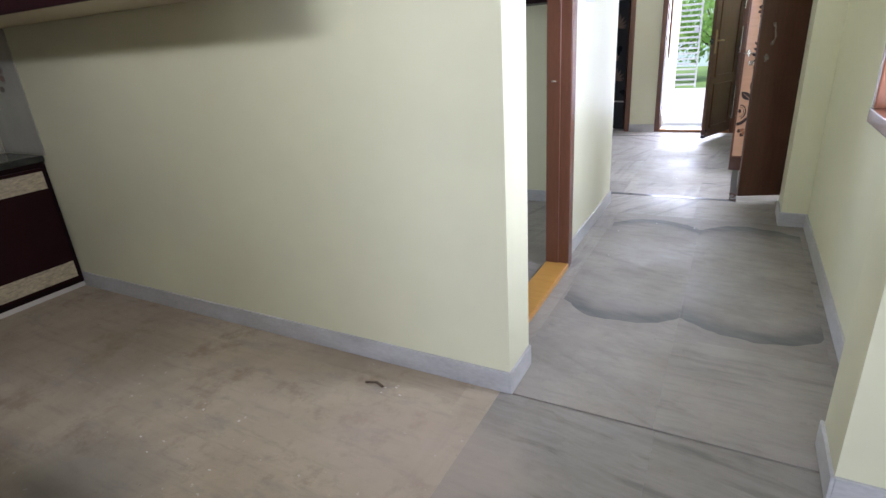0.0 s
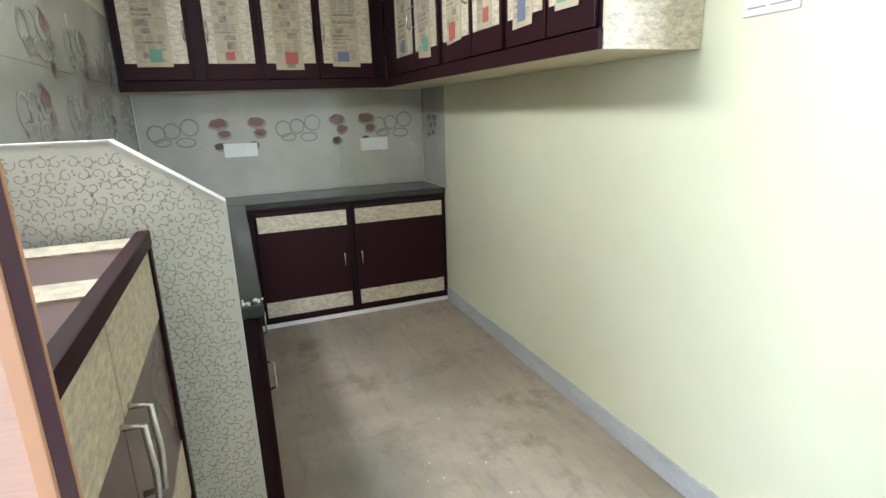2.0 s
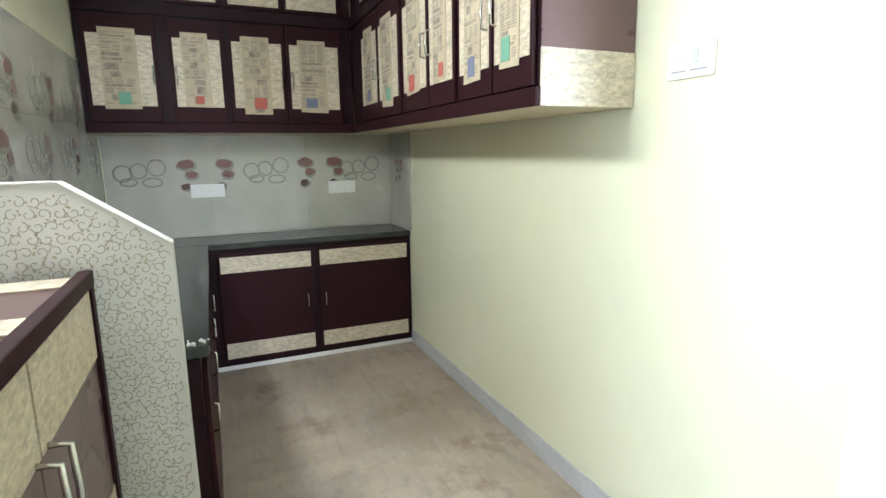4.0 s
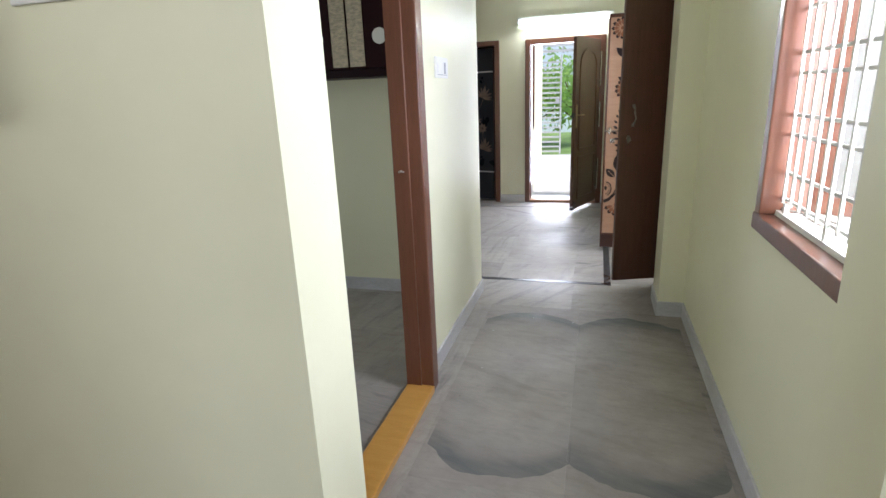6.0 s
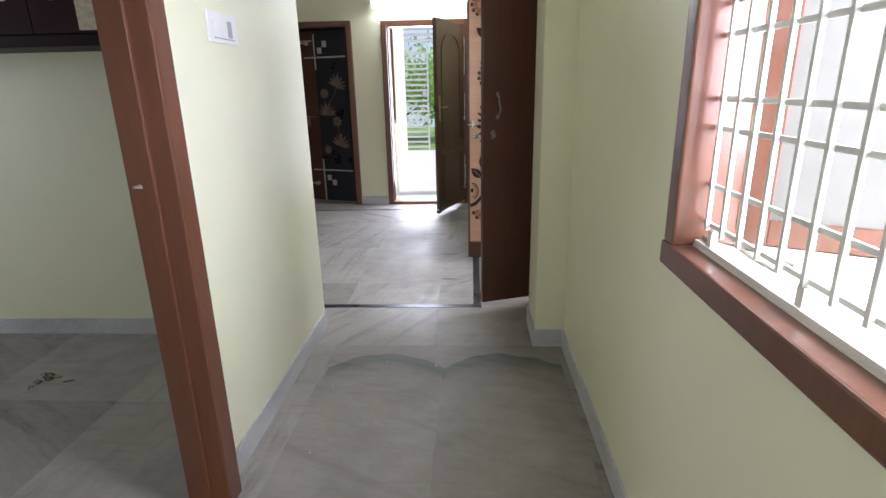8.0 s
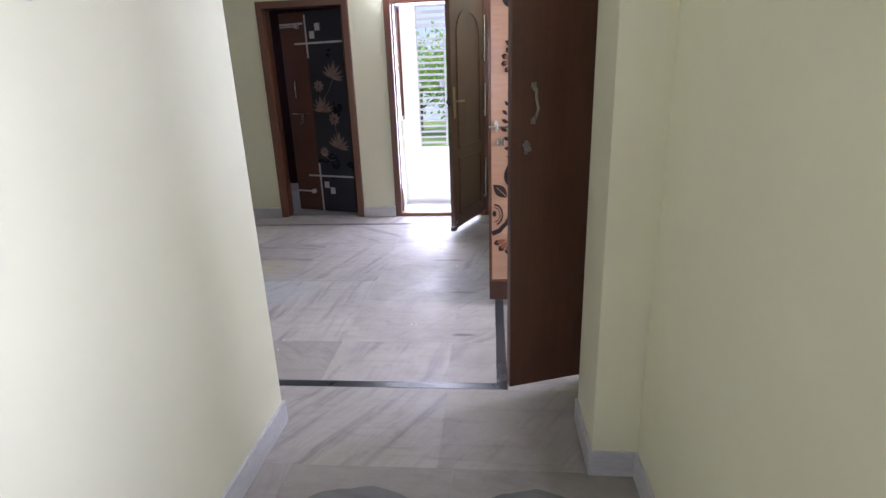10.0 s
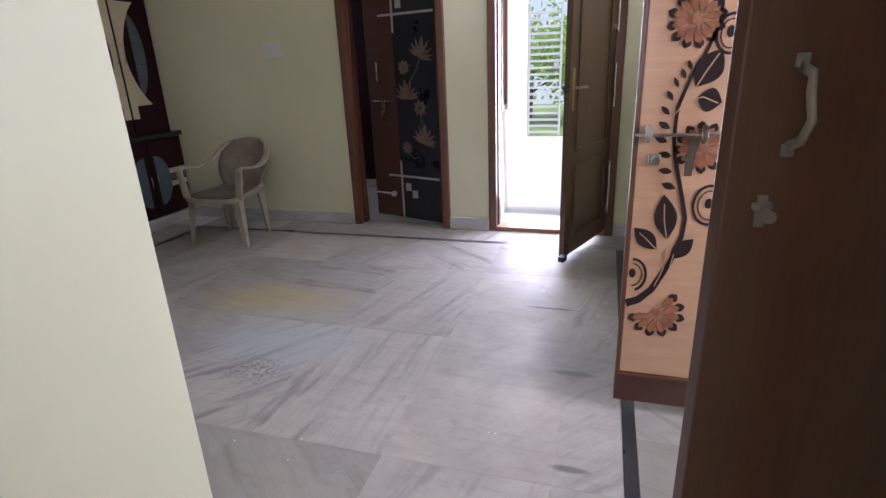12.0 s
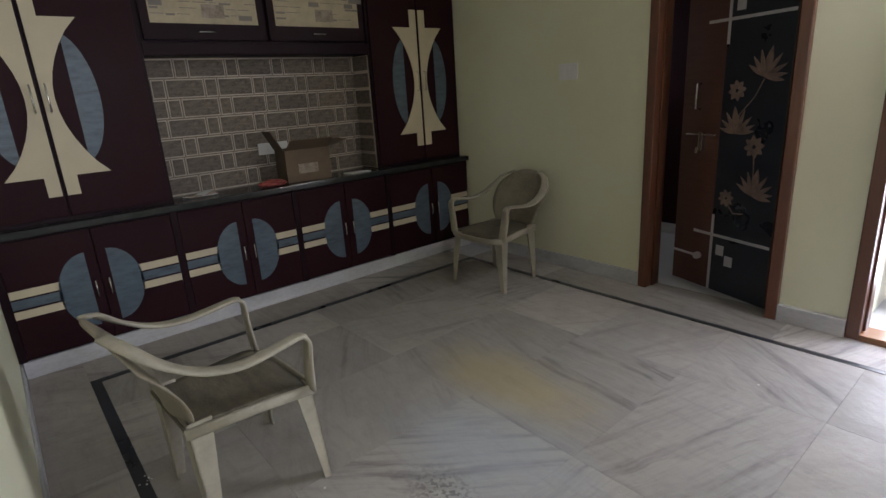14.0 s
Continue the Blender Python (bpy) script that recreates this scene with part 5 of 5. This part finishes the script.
def stone_piece(w, h):
    key = (round(w, 3), round(h, 3))
    if key not in meshes:
        bm = B(0, w, -0.008, 0, 0, h, bevel=0.003)
        me = bpy.data.meshes.new("stone_tile")
        bm.to_mesh(me)
        bm.free()
        me.materials.append(STONE_TILE)
        meshes[key] = me
    return meshes[key]


def place_stone(w, h, m):
    o = new("stone_tile", stone_piece(w, h))
    o.parent = stones
    o.matrix_local = m


CH = 0.895 / 7
lines = bmesh.new()
for row in range(7):
    z = 0.84 + row * CH + 0.011
    y = 5.865 - (0.0, 0.16, 0.06, 0.22, 0.11, 0.19, 0.03)[row]
    k = 0
    if row:
        box(lines, -3.8505, -3.846, 5.866, 7.45, z - 0.0145, z - 0.0075)
    while y < 7.45:
        w = (0.228, 0.068)[k % 2]
        a, b_ = max(y, 5.866), min(y + w, 7.45)
        if b_ - a > 0.02:
            place_stone(b_ - a, CH - 0.022, pose(-3.85, a, z, 0, 0, 90))
        if 5.88 < y + w + 0.0105 < 7.44:
            box(lines, -3.8505, -3.846, y + w + 0.007, y + w + 0.014, z - 0.006, z + CH - 0.016)
        y += w + 0.021
        k += 1
    place_stone(0.205, CH - 0.022, pose(-3.845, 7.452, z))
o = part("joint_groove", lines, STONE_TILE, stones, "brown grooves between pale joint ridges")
o["kind"] = "stuff"
niche_side = tagged(link("niche_side", B(-3.849, -3.63, 7.4525, 7.4545, 0.845, 1.73), GROUT), "brown stone-look tiles on the niche's side", "wall tiles", kind="structure")
switch_plate(pose(-3.84, 6.55, 1.045, 0, 0, 90), 0.235, 0.085, "white switch plate on the stone tiles", [(0.02 + 0.05 * i, 0.02, 0.04, 0.045, WHITE_PLASTIC) for i in range(4)])
# clutter on the counter
ob = empty("cardboard_box", pose(-3.68, 6.82, 0.842, 0, 0, 84), "small open brown cardboard box", "box")
for b_, n_ in (((-0.17, 0.17, -0.115, -0.111, 0, 0.235), "front_side"), ((-0.17, 0.17, 0.111, 0.115, 0, 0.235), "back_side"), ((-0.17, -0.166, -0.111, 0.111, 0, 0.235), "end_side"),
               ((0.166, 0.17, -0.111, 0.111, 0, 0.235), "end_side"), ((-0.166, 0.166, -0.111, 0.111, 0, 0.004), "base")):
    part(n_, B(*b_), CARD, ob)
for w, m_ in ((0.165, pose(0, -0.115, 0.235, 62, 0, 0)), (0.11, pose(-0.172, 0, 0.235, 0, 0, 90) @ pose(0, 0, 0, -28, 0, 0)), (0.11, pose(0.172, 0, 0.235, 0, 0, -90) @ pose(0, 0, 0, -75, 0, 0))):
    bm = bmesh.new()
    slab(bm, [(-w, 0), (w, 0), (w * 0.95, 0.16), (-w * 0.95, 0.165)], 0, 0.004)
    bmesh.ops.transform(bm, matrix=m_, verts=bm.verts)
    part("flap", bm, CARD, ob, "raised cardboard flap")
part("print_block", B(-0.08, 0.07, -0.117, -0.115, 0.06, 0.13), PRINT_DIM, ob, "dull brownish print")
bm = bmesh.new()
bmesh.ops.create_icosphere(bm, subdivisions=3, radius=1.0)
for v in bm.verts:
    k = 1 + 0.35 * noise.noise(v.co * 2.3)
    v.co = Vector((v.co.x * 0.05 * k, v.co.y * 0.10 * k, max(-0.02, v.co.z * 0.028 * k)))
ob = tagged(link("plastic_bag", bm, RED_BAG), "crumpled red plastic bag on the counter", "bag")
ob.matrix_world = pose(-3.58, 6.52, 0.863)
ob = tagged(link("paper_scrap", S([(-0.10, -0.03), (0.09, -0.04), (0.11, 0.03), (-0.06, 0.045)], 0, 0.006), PAPER_WHITE), "small white paper scrap on the counter", "paper")
ob.matrix_world = pose(-3.58, 7.22, 0.842, 90, 0, 80)
ob = empty("paper_pile", pose(-3.66, 6.05, 0.842, 0, 0, 85), "flat scraps of pinkish paper on the counter", "paper")
for i in range(4):
    bm = S([(-0.12 + i * 0.03, -0.03), (0.08 + i * 0.02, -0.04 + i * 0.01), (0.10, 0.03), (-0.08, 0.04)], 0, 0.003)
    bmesh.ops.transform(bm, matrix=pose(0, 0, 0.004 * i + 0.004, 90, 0, 20 * i), verts=bm.verts)
    part("sheet", bm, (PAPER_WHITE, PINK_WOOD, PAPER, PAPER_WHITE)[i], ob)


# moulded armchairs
def armchair(m, group="moulded chairs"):
    """Front of the seat towards local -y."""
    def smooth_line(p, n=5):
        out = []
        for i in range(len(p) - 1):
            a, b, c, d = (Vector(p[max(0, min(len(p) - 1, i + k))]) for k in (-1, 0, 1, 2))
            for j in range(n):
                u = j / n
                out.append(0.5 * (2 * b + (c - a) * u + (2 * a - 5 * b + 4 * c - d) * u * u + (3 * b - a - 3 * c + d) * u ** 3))
        return out + [Vector(p[-1])]

    ob = empty("plastic_chair", m, "dusty beige moulded plastic armchair with a grimy seat", "chair", group)
    W, SH, D = 0.235, 0.41, 0.225
    # seat: a dished plate with a rounded front
    bm = bmesh.new()
    nx, ny = 12, 12
    grid = []
    for j in range(ny + 1):
        row = []
        for i in range(nx + 1):
            u, v = -1 + 2 * i / nx, -1 + 2 * j / ny
            wid = W * (1.0 - 0.22 * (v + 1) / 2)
            z = SH - 0.018 * (1 - u * u) * (1 - v * v) - (0.03 * max(0, -v - 0.75) / 0.25)
            row.append(bm.verts.new((u * wid, v * D, z)))
        grid.append(row)
    for j in range(ny):
        for i in range(nx):
            bm.faces.new((grid[j][i], grid[j][i + 1], grid[j + 1][i + 1], grid[j + 1][i]))
    ext = bmesh.ops.extrude_face_region(bm, geom=list(bm.faces))
    for v in ext["geom"]:
        if isinstance(v, bmesh.types.BMVert):
            v.co.z -= 0.012
    part("seat", bm, CHAIR_SEAT, ob, "dark grimy seat", True)
    # apron round the seat
    bm = bmesh.new()
    rim = [(-W * 0.8, D, SH - 0.02), (-W * 0.91, 0, SH - 0.02), (-W * 1.02, -D, SH - 0.028), (-W * 0.6, -D - 0.012, SH - 0.04), (0, -D - 0.016, SH - 0.042), (W * 0.6, -D - 0.012, SH - 0.04),
           (W * 1.02, -D, SH - 0.028), (W * 0.91, 0, SH - 0.02), (W * 0.8, D, SH - 0.02)]
    sweep(bm, rim, 0.008, 0.021)
    part("apron", bm, CHAIR, ob, "", True)
    # legs: tapered angle sections
    for sx in (-1, 1):
        for sy in (-1, 1):
            bm = bmesh.new()
            top = Vector((sx * W * (0.8 if sy > 0 else 1.0), sy * (D - 0.008), SH + 0.012 if sy > 0 else SH - 0.015))
            foot = Vector((sx * (0.208 if sy > 0 else W + 0.03), 0.205 if sy > 0 else -D - 0.012, 0.0))
            for ax in (Vector((-sx, 0, 0)), Vector((0, -sy, 0))):
                out = Vector((0, sy, 0)) if ax.x else Vector((sx, 0, 0))
                a, b2 = (0.085, 0.038) if sy > 0 else (0.066, 0.03)
                q = []
                for p, wd in ((top, a), (foot, b2)):
                    q += [p, p + ax * wd, p + ax * wd - out * 0.007, p - out * 0.007]
                vs = [bm.verts.new(p) for p in q]
                for f in ((0, 1, 2, 3), (4, 7, 6, 5), (0, 4, 5, 1), (1, 5, 6, 2), (2, 6, 7, 3), (3, 7, 4, 0)):
                    bm.faces.new([vs[i] for i in f])
            part("leg", bm, CHAIR, ob)
    # back: a curved shell that leans
    bm = bmesh.new()
    rows, cols = 12, 16
    grid = []
    for j in range(rows + 1):
        v = j / rows
        row = []
        for i in range(cols + 1):
            u = -1 + 2 * i / cols
            half = 0.168 + 0.08 * math.sin(min(1, v * 1.25) * math.pi / 2)
            top = 0.395 - 0.12 * abs(u) ** 2.4
            z = SH - 0.012 + v * (top + 0.002)
            y = D - 0.01 + 0.13 * v * v + 0.045 * v - 0.075 * u * u * (0.4 + 0.6 * v)
            row.append(bm.verts.new((u * half, y, z)))
        grid.append(row)
    for j in range(rows):
        for i in range(cols):
            bm.faces.new((grid[j][i], grid[j][i + 1], grid[j + 1][i + 1], grid[j + 1][i]))
    ext = bmesh.ops.extrude_face_region(bm, geom=list(bm.faces))
    for v in ext["geom"]:
        if isinstance(v, bmesh.types.BMVert):
            v.co.y += 0.008
    part("backrest", bm, CHAIR_BACK, ob, "dusty beige backrest, darkened in colour for shade", True)
    # arms flow from the top of the back to the front posts
    for sx in (-1, 1):
        bm = bmesh.new()
        pts = [(sx * 0.12, D + 0.145, 0.78), (sx * 0.20, D + 0.10, 0.748), (sx * 0.248, D + 0.025, 0.682), (sx * 0.268, D - 0.07, 0.628), (sx * 0.278, D - 0.18, 0.605),
               (sx * 0.278, -0.06, 0.612), (sx * 0.275, -D + 0.06, 0.626), (sx * 0.272, -D + 0.028, 0.62)]
        pts = smooth_line(pts)
        sweep(bm, pts, [0.022 + 0.009 * math.sin(math.pi * i / len(pts)) for i in range(len(pts))], [0.009] * len(pts))
        part("armrest", bm, CHAIR, ob, "", True)
        bm = bmesh.new()
        pts = smooth_line([(sx * 0.273, -D + 0.045, 0.626), (sx * 0.272, -D + 0.018, 0.60), (sx * 0.262, -D + 0.018, 0.52), (sx * 0.240, -D + 0.012, SH - 0.02)], 4)
        sweep(bm, pts, [0.026 + 0.010 * i / len(pts) for i in range(len(pts))], [0.008] * len(pts), (0, 1, 0))
        part("arm_post", bm, CHAIR, ob, "", True)
    return ob


chair = armchair(pose(-1.82, 5.507, 0, 0, 0, 183))
copy_thing(chair, pose(-2.632, 7.818, 0, 0, 0, 2))

# ---- porch and outdoors ----
structure("ground", B(-400, 400, -400, 400, -0.35, -0.2), GROUND, "dry earth ground", "ground")
structure("porch_floor", B(-0.5, 6.0, 8.49, 14.06, -0.2, 0.0), PORCH_FLOOR, "pale tiled porch floor in bright daylight", "floor")
structure("porch_passage_floor", B(-1.01, -0.5, 10.32, 14.06, -0.2, 0.0), PORCH_FLOOR, "pale tiled porch floor in bright daylight", "floor")
walls("wall_porch_side", [(-1.13, -1.01, 10.32, 14.06, 0, 2.9)], PAINT_OUT, "cream painted porch wall")
walls("wall_porch_end", [(-1.3, -1.01, 14.06, 14.18, -0.2, 2.6), (1.6, 6.0, 14.06, 14.18, -0.2, 1.5)], PAINT_OUT, "cream painted boundary wall")
# unseen block over the roof, added to keep sky light out of the lane
walls("wall_upper_storey", [(-4.02, 2.42, -1.62, 6.6, 3.02, 6.2)], PAINT_OUT, "unseen block above the roof, added to cut sky light")
# its unseen upper part is added height that shades the lane
walls("wall_neighbour", [(3.0, 3.2, 1.9, 7.2, -0.2, 6.5)], NEIGHBOUR, "cream painted neighbouring wall")
ob = empty("porch_window", pose(-0.5, 8.64, 0.94, 0, 0, 90), "narrow brown wooden window on the porch wall", "window")
for b in ((0, 0.05, 0, 1.15), (0.23, 0.28, 0, 1.15), (0.05, 0.23, 0, 0.05), (0.05, 0.23, 1.10, 1.15)):
    part("window_frame", B(b[0], b[1], -0.03, 0, b[2], b[3], bevel=0.004), TEAK, ob)
part("shutter", B(0.05, 0.23, -0.015, 0, 0.05, 1.10), TEAK, ob)



def gate(m, w, h):
    ob = empty("slatted_gate", m, "silver-painted slatted metal gate", "gate")
    for x in (0, w - 0.035):
        part("gate_frame", B(x, x + 0.035, 0, 0.03, 0.0, h), GATE_PAINT, ob)
    n = 19
    for i in range(n):
        z = 0.04 + i * (h - 0.1) / n
        part("slat", B(0.035, w - 0.035, 0.006, 0.016, z, z + 0.040), GATE_PAINT, ob)
    part("lock", B(w - 0.13, w - 0.05, -0.02, 0.0, h * 0.52, h * 0.57), GREY_PLASTIC, ob)
    return ob


gate(pose(-1.0, 14.02, 0.02), 0.58, 2.2)
ob = empty("gate_grille", pose(-1.0, 14.02, 2.26), "silver-painted slatted grille over the gate opening", "grille")
for i in range(5):
    part("slat", B(0.0, 2.6, 0.006, 0.016, 0.02 + i * 0.12, 0.075 + i * 0.12), GATE_PAINT, ob)
for x in (0.0, 0.58, 2.57):
    part("post", B(x, x + 0.035, 0.016, 0.05, 0.0, 0.62), GATE_PAINT, ob)
part("post", B(2.57, 2.605, 0.016, 0.05, -2.26, -0.0), GATE_PAINT, ob)
structure("ground_field", B(-12, 14, 14.3, 40, -0.2, -0.14), GRASS, "bright green weedy field", "field")


def tree(m, height, spread, seed, label):
    r = random.Random(seed)
    ob = empty("tree", m, label, "tree")
    bm = bmesh.new()
    rod(bm, (0, 0, 0), (0.06, 0.02, height * 0.5), 0.11, 9, 0.07)
    tips = []
    for i in range(9):
        a, z = i * 2.4, height * (0.3 + 0.06 * i)
        tip = Vector((math.cos(a) * spread * 0.6, math.sin(a) * spread * 0.6, z + height * 0.2))
        rod(bm, (0.04, 0.01, min(z, height * 0.5)), tip, 0.04, 6, 0.012)
        tips.append(tip)
    part("trunk", bm, BARK, ob)
    vs, fs = [], []
    for i in range(1700):
        c = r.choice(tips) + Vector((r.gauss(0, spread * 0.28), r.gauss(0, spread * 0.28), r.gauss(0, height * 0.13)))
        if c.z < 0.15:
            c.z = 0.15 + r.random() * 0.4
        s = r.uniform(0.05, 0.12)
        a, b_ = Vector((r.gauss(0, 1), r.gauss(0, 1), r.gauss(0, 1))).normalized(), Vector((r.gauss(0, 1), r.gauss(0, 1), r.gauss(0, 0.5))).normalized()
        b_ = a.cross(b_).normalized()
        k = len(vs)
        vs += [c - a * s, c + b_ * s * 0.45, c + a * s, c - b_ * s * 0.45]
        fs.append((k, k + 1, k + 2, k + 3))
    me = bpy.data.meshes.new("crown")
    me.from_pydata([tuple(v) for v in vs], [], fs)
    me.materials.append(LEAF)
    o = new("crown", me)
    o.parent = ob
    return ob


tree(pose(-0.2, 17.5, -0.2), 2.1, 1.2, 3, "leafy green tree beyond the gate")
tree(pose(-1.6, 18.6, -0.2), 2.3, 1.3, 4, "leafy green tree beyond the gate")
tree(pose(1.6, 19.5, -0.2), 2.3, 1.4, 6, "leafy green tree beyond the gate")

# added pale backdrop that keeps the view past the trees bright
walls("wall_far_house", [(-7.0, 9.0, 23.0, 23.3, -0.2, 4.2)], BACKDROP_BLUE, "pale blue backdrop wall added beyond the trees")

# metal stay on the window sill
ob = empty("window_stay", win.matrix_world @ pose(0.09, 0.075, 0.079), "worn metal casement stay lying on the sill", "window stay")
bm = bmesh.new()
sweep(bm, [(0.0, 0.0, 0.006), (0.10, 0.05, 0.008), (0.20, 0.085, 0.006)], 0.007, 0.003)
sweep(bm, [(0.06, 0.03, 0.010), (0.15, 0.02, 0.010), (0.24, 0.03, 0.006)], 0.006, 0.003)
part("arm", bm, DULL_PALE, ob)
bm = B(-0.015, 0.015, -0.012, 0.012, 0.0, 0.012, bevel=0.002)
rod(bm, (0, 0, 0.01), (0, 0, 0.018), 0.006)
part("pivot", bm, DULL_PALE, ob)
# loose specks on the floors
rng = random.Random(31)
bm = bmesh.new()
for _ in range(11):
    x, y, a = -1.68 + rng.gauss(0, 0.04), 4.24 + rng.gauss(0, 0.035), rng.uniform(0, 6.28)
    l = rng.uniform(0.012, 0.032)
    sweep(bm, [(x, y, 0.004), (x + l * math.cos(a), y + l * math.sin(a), rng.uniform(0.004, 0.018)), (x + 1.7 * l * math.cos(a + 0.4), y + 1.7 * l * math.sin(a + 0.4), 0.004)], 0.004, 0.002, sides=5)
tagged(link("dry_litter", bm, BARK), "dark dry litter lying on the bedroom floor", "litter")
CHIP = surface("white_plaster_chip", (0.70, 0.69, 0.66), 0.8, 0.1)
bm = bmesh.new()
for i in range(9):
    x, y, h = -1.31 + rng.uniform(-0.02, 0.02), 0.65 + rng.gauss(0, 0.018), rng.uniform(0.005, 0.018)
    box(bm, x, x + rng.uniform(0.005, 0.014), y, y + rng.uniform(0.005, 0.012), 0.8885, 0.8885 + 0.6 * h, bevel=0.001)
tagged(link("plaster_crumbs", bm, CHIP), "white plaster crumbs at the chipped worktop corner", "debris", kind="stuff")
rng = random.Random(12)
bm = bmesh.new()
for cx, cy, n, spread in ((-0.68, 1.92, 5, 0.05), (-2.09, 5.18, 7, 0.025), (0.0, 5.81, 2, 0.01), (-0.9, 5.6, 5, 0.25), (-1.3, 1.5, 7, 0.4), (0.1, 7.2, 6, 0.3), (0.2, 4.3, 4, 0.3)):
    for _ in range(n):
        x, y = cx + rng.gauss(0, spread), cy + rng.gauss(0, spread)
        w, d = rng.uniform(0.004, 0.011), rng.uniform(0.003, 0.008)
        box(bm, x, x + w, y, y + d, 0.0, rng.uniform(0.001, 0.003))
ob = link("plaster_chips", bm, CHIP)
tagged(ob, "small white plaster chips lying on the floor", "debris", kind="stuff")
bm = bmesh.new()
sweep(bm, [(-0.85, 1.93, 0.004), (-0.80, 1.945, 0.006), (-0.76, 1.93, 0.004)], 0.006, 0.004)
ob = link("dry_leaf", bm, BARK)
tagged(ob, "dry curled brown leaf lying on the dusty floor", "leaf")

# ---- floor slabs ----
slab_meshes = {}


def floor_piece(w, d, material):
    key = (round(w, 3), round(d, 3), material.name)
    if key not in slab_meshes:
        bm = B(0, w, 0, d, -0.02, 0.0)
        me = bpy.data.meshes.new("marble_slab")
        bm.to_mesh(me)
        bm.free()
        me.materials.append(material)
        slab_meshes[key] = me
    return slab_meshes[key]


def lay(x0, x1, y0, y1, sw, sd, material=None, offset=0.0):
    material = material or MARBLE
    g = 0.0002 if material == MARBLE_DUSTY else 0.0004
    y = y0
    while y < y1 - 0.01:
        d = min(sd, y1 - y)
        x = x0 - offset
        while x < x1 - 0.01:
            a, b_ = max(x, x0), min(x + sw, x1)
            if b_ - a > 0.01:
                o = new("marble_slab", floor_piece(b_ - a - 2 * g, d - 2 * g, material))
                o.parent = FLOOR
                o.location = (a + g, y + g, 0)
            x += sw
        y += d


lay(-4.02, -0.50, 4.77, 5.155, 0.6, 0.6)
lay(-0.50, 1.07, 4.63, 5.155, 0.76, 0.55, offset=0.0)
lay(-3.155, 0.485, 5.205, 5.60, 0.61, 0.5, offset=0.255)
lay(-3.155, 0.485, 5.60, 8.02, 0.61, 0.905, offset=0.255)
lay(-4.02, -3.2, 5.155, 8.06, 0.85, 0.9)
lay(-3.2, 0.02, 8.06, 8.49, 0.8, 0.5)
lay(0.02, 2.42, 8.02, 8.49, 0.8, 0.5)
lay(0.535, 2.42, 5.205, 8.02, 0.65, 0.7)
lay(0.535, 2.42, 5.155, 5.205, 0.9, 0.1)
lay(-0.29, 0.93, 2.80, 4.63, 0.61, 1.83, MARBLE_FIG)
lay(-0.53, -0.29, 2.42, 4.63, 0.3, 0.9)
lay(0.93, 1.10, 2.42, 4.63, 0.3, 0.9)
lay(-0.29, 0.93, 2.11, 2.80, 0.61, 0.69)
lay(0.93, 2.42, 2.11, 2.42, 0.8, 0.5)
lay(-3.87, -0.28, -1.62, 2.11, 0.75, 0.6, MARBLE_DUSTY, offset=0.3)
lay(-0.28, 2.42, -1.62, 2.11, 0.61, 0.62)
lay(-3.99, -0.53, 2.11, 4.77, 0.7, 0.65)
lay(1.10, 2.42, 4.63, 5.155, 0.7, 0.6)
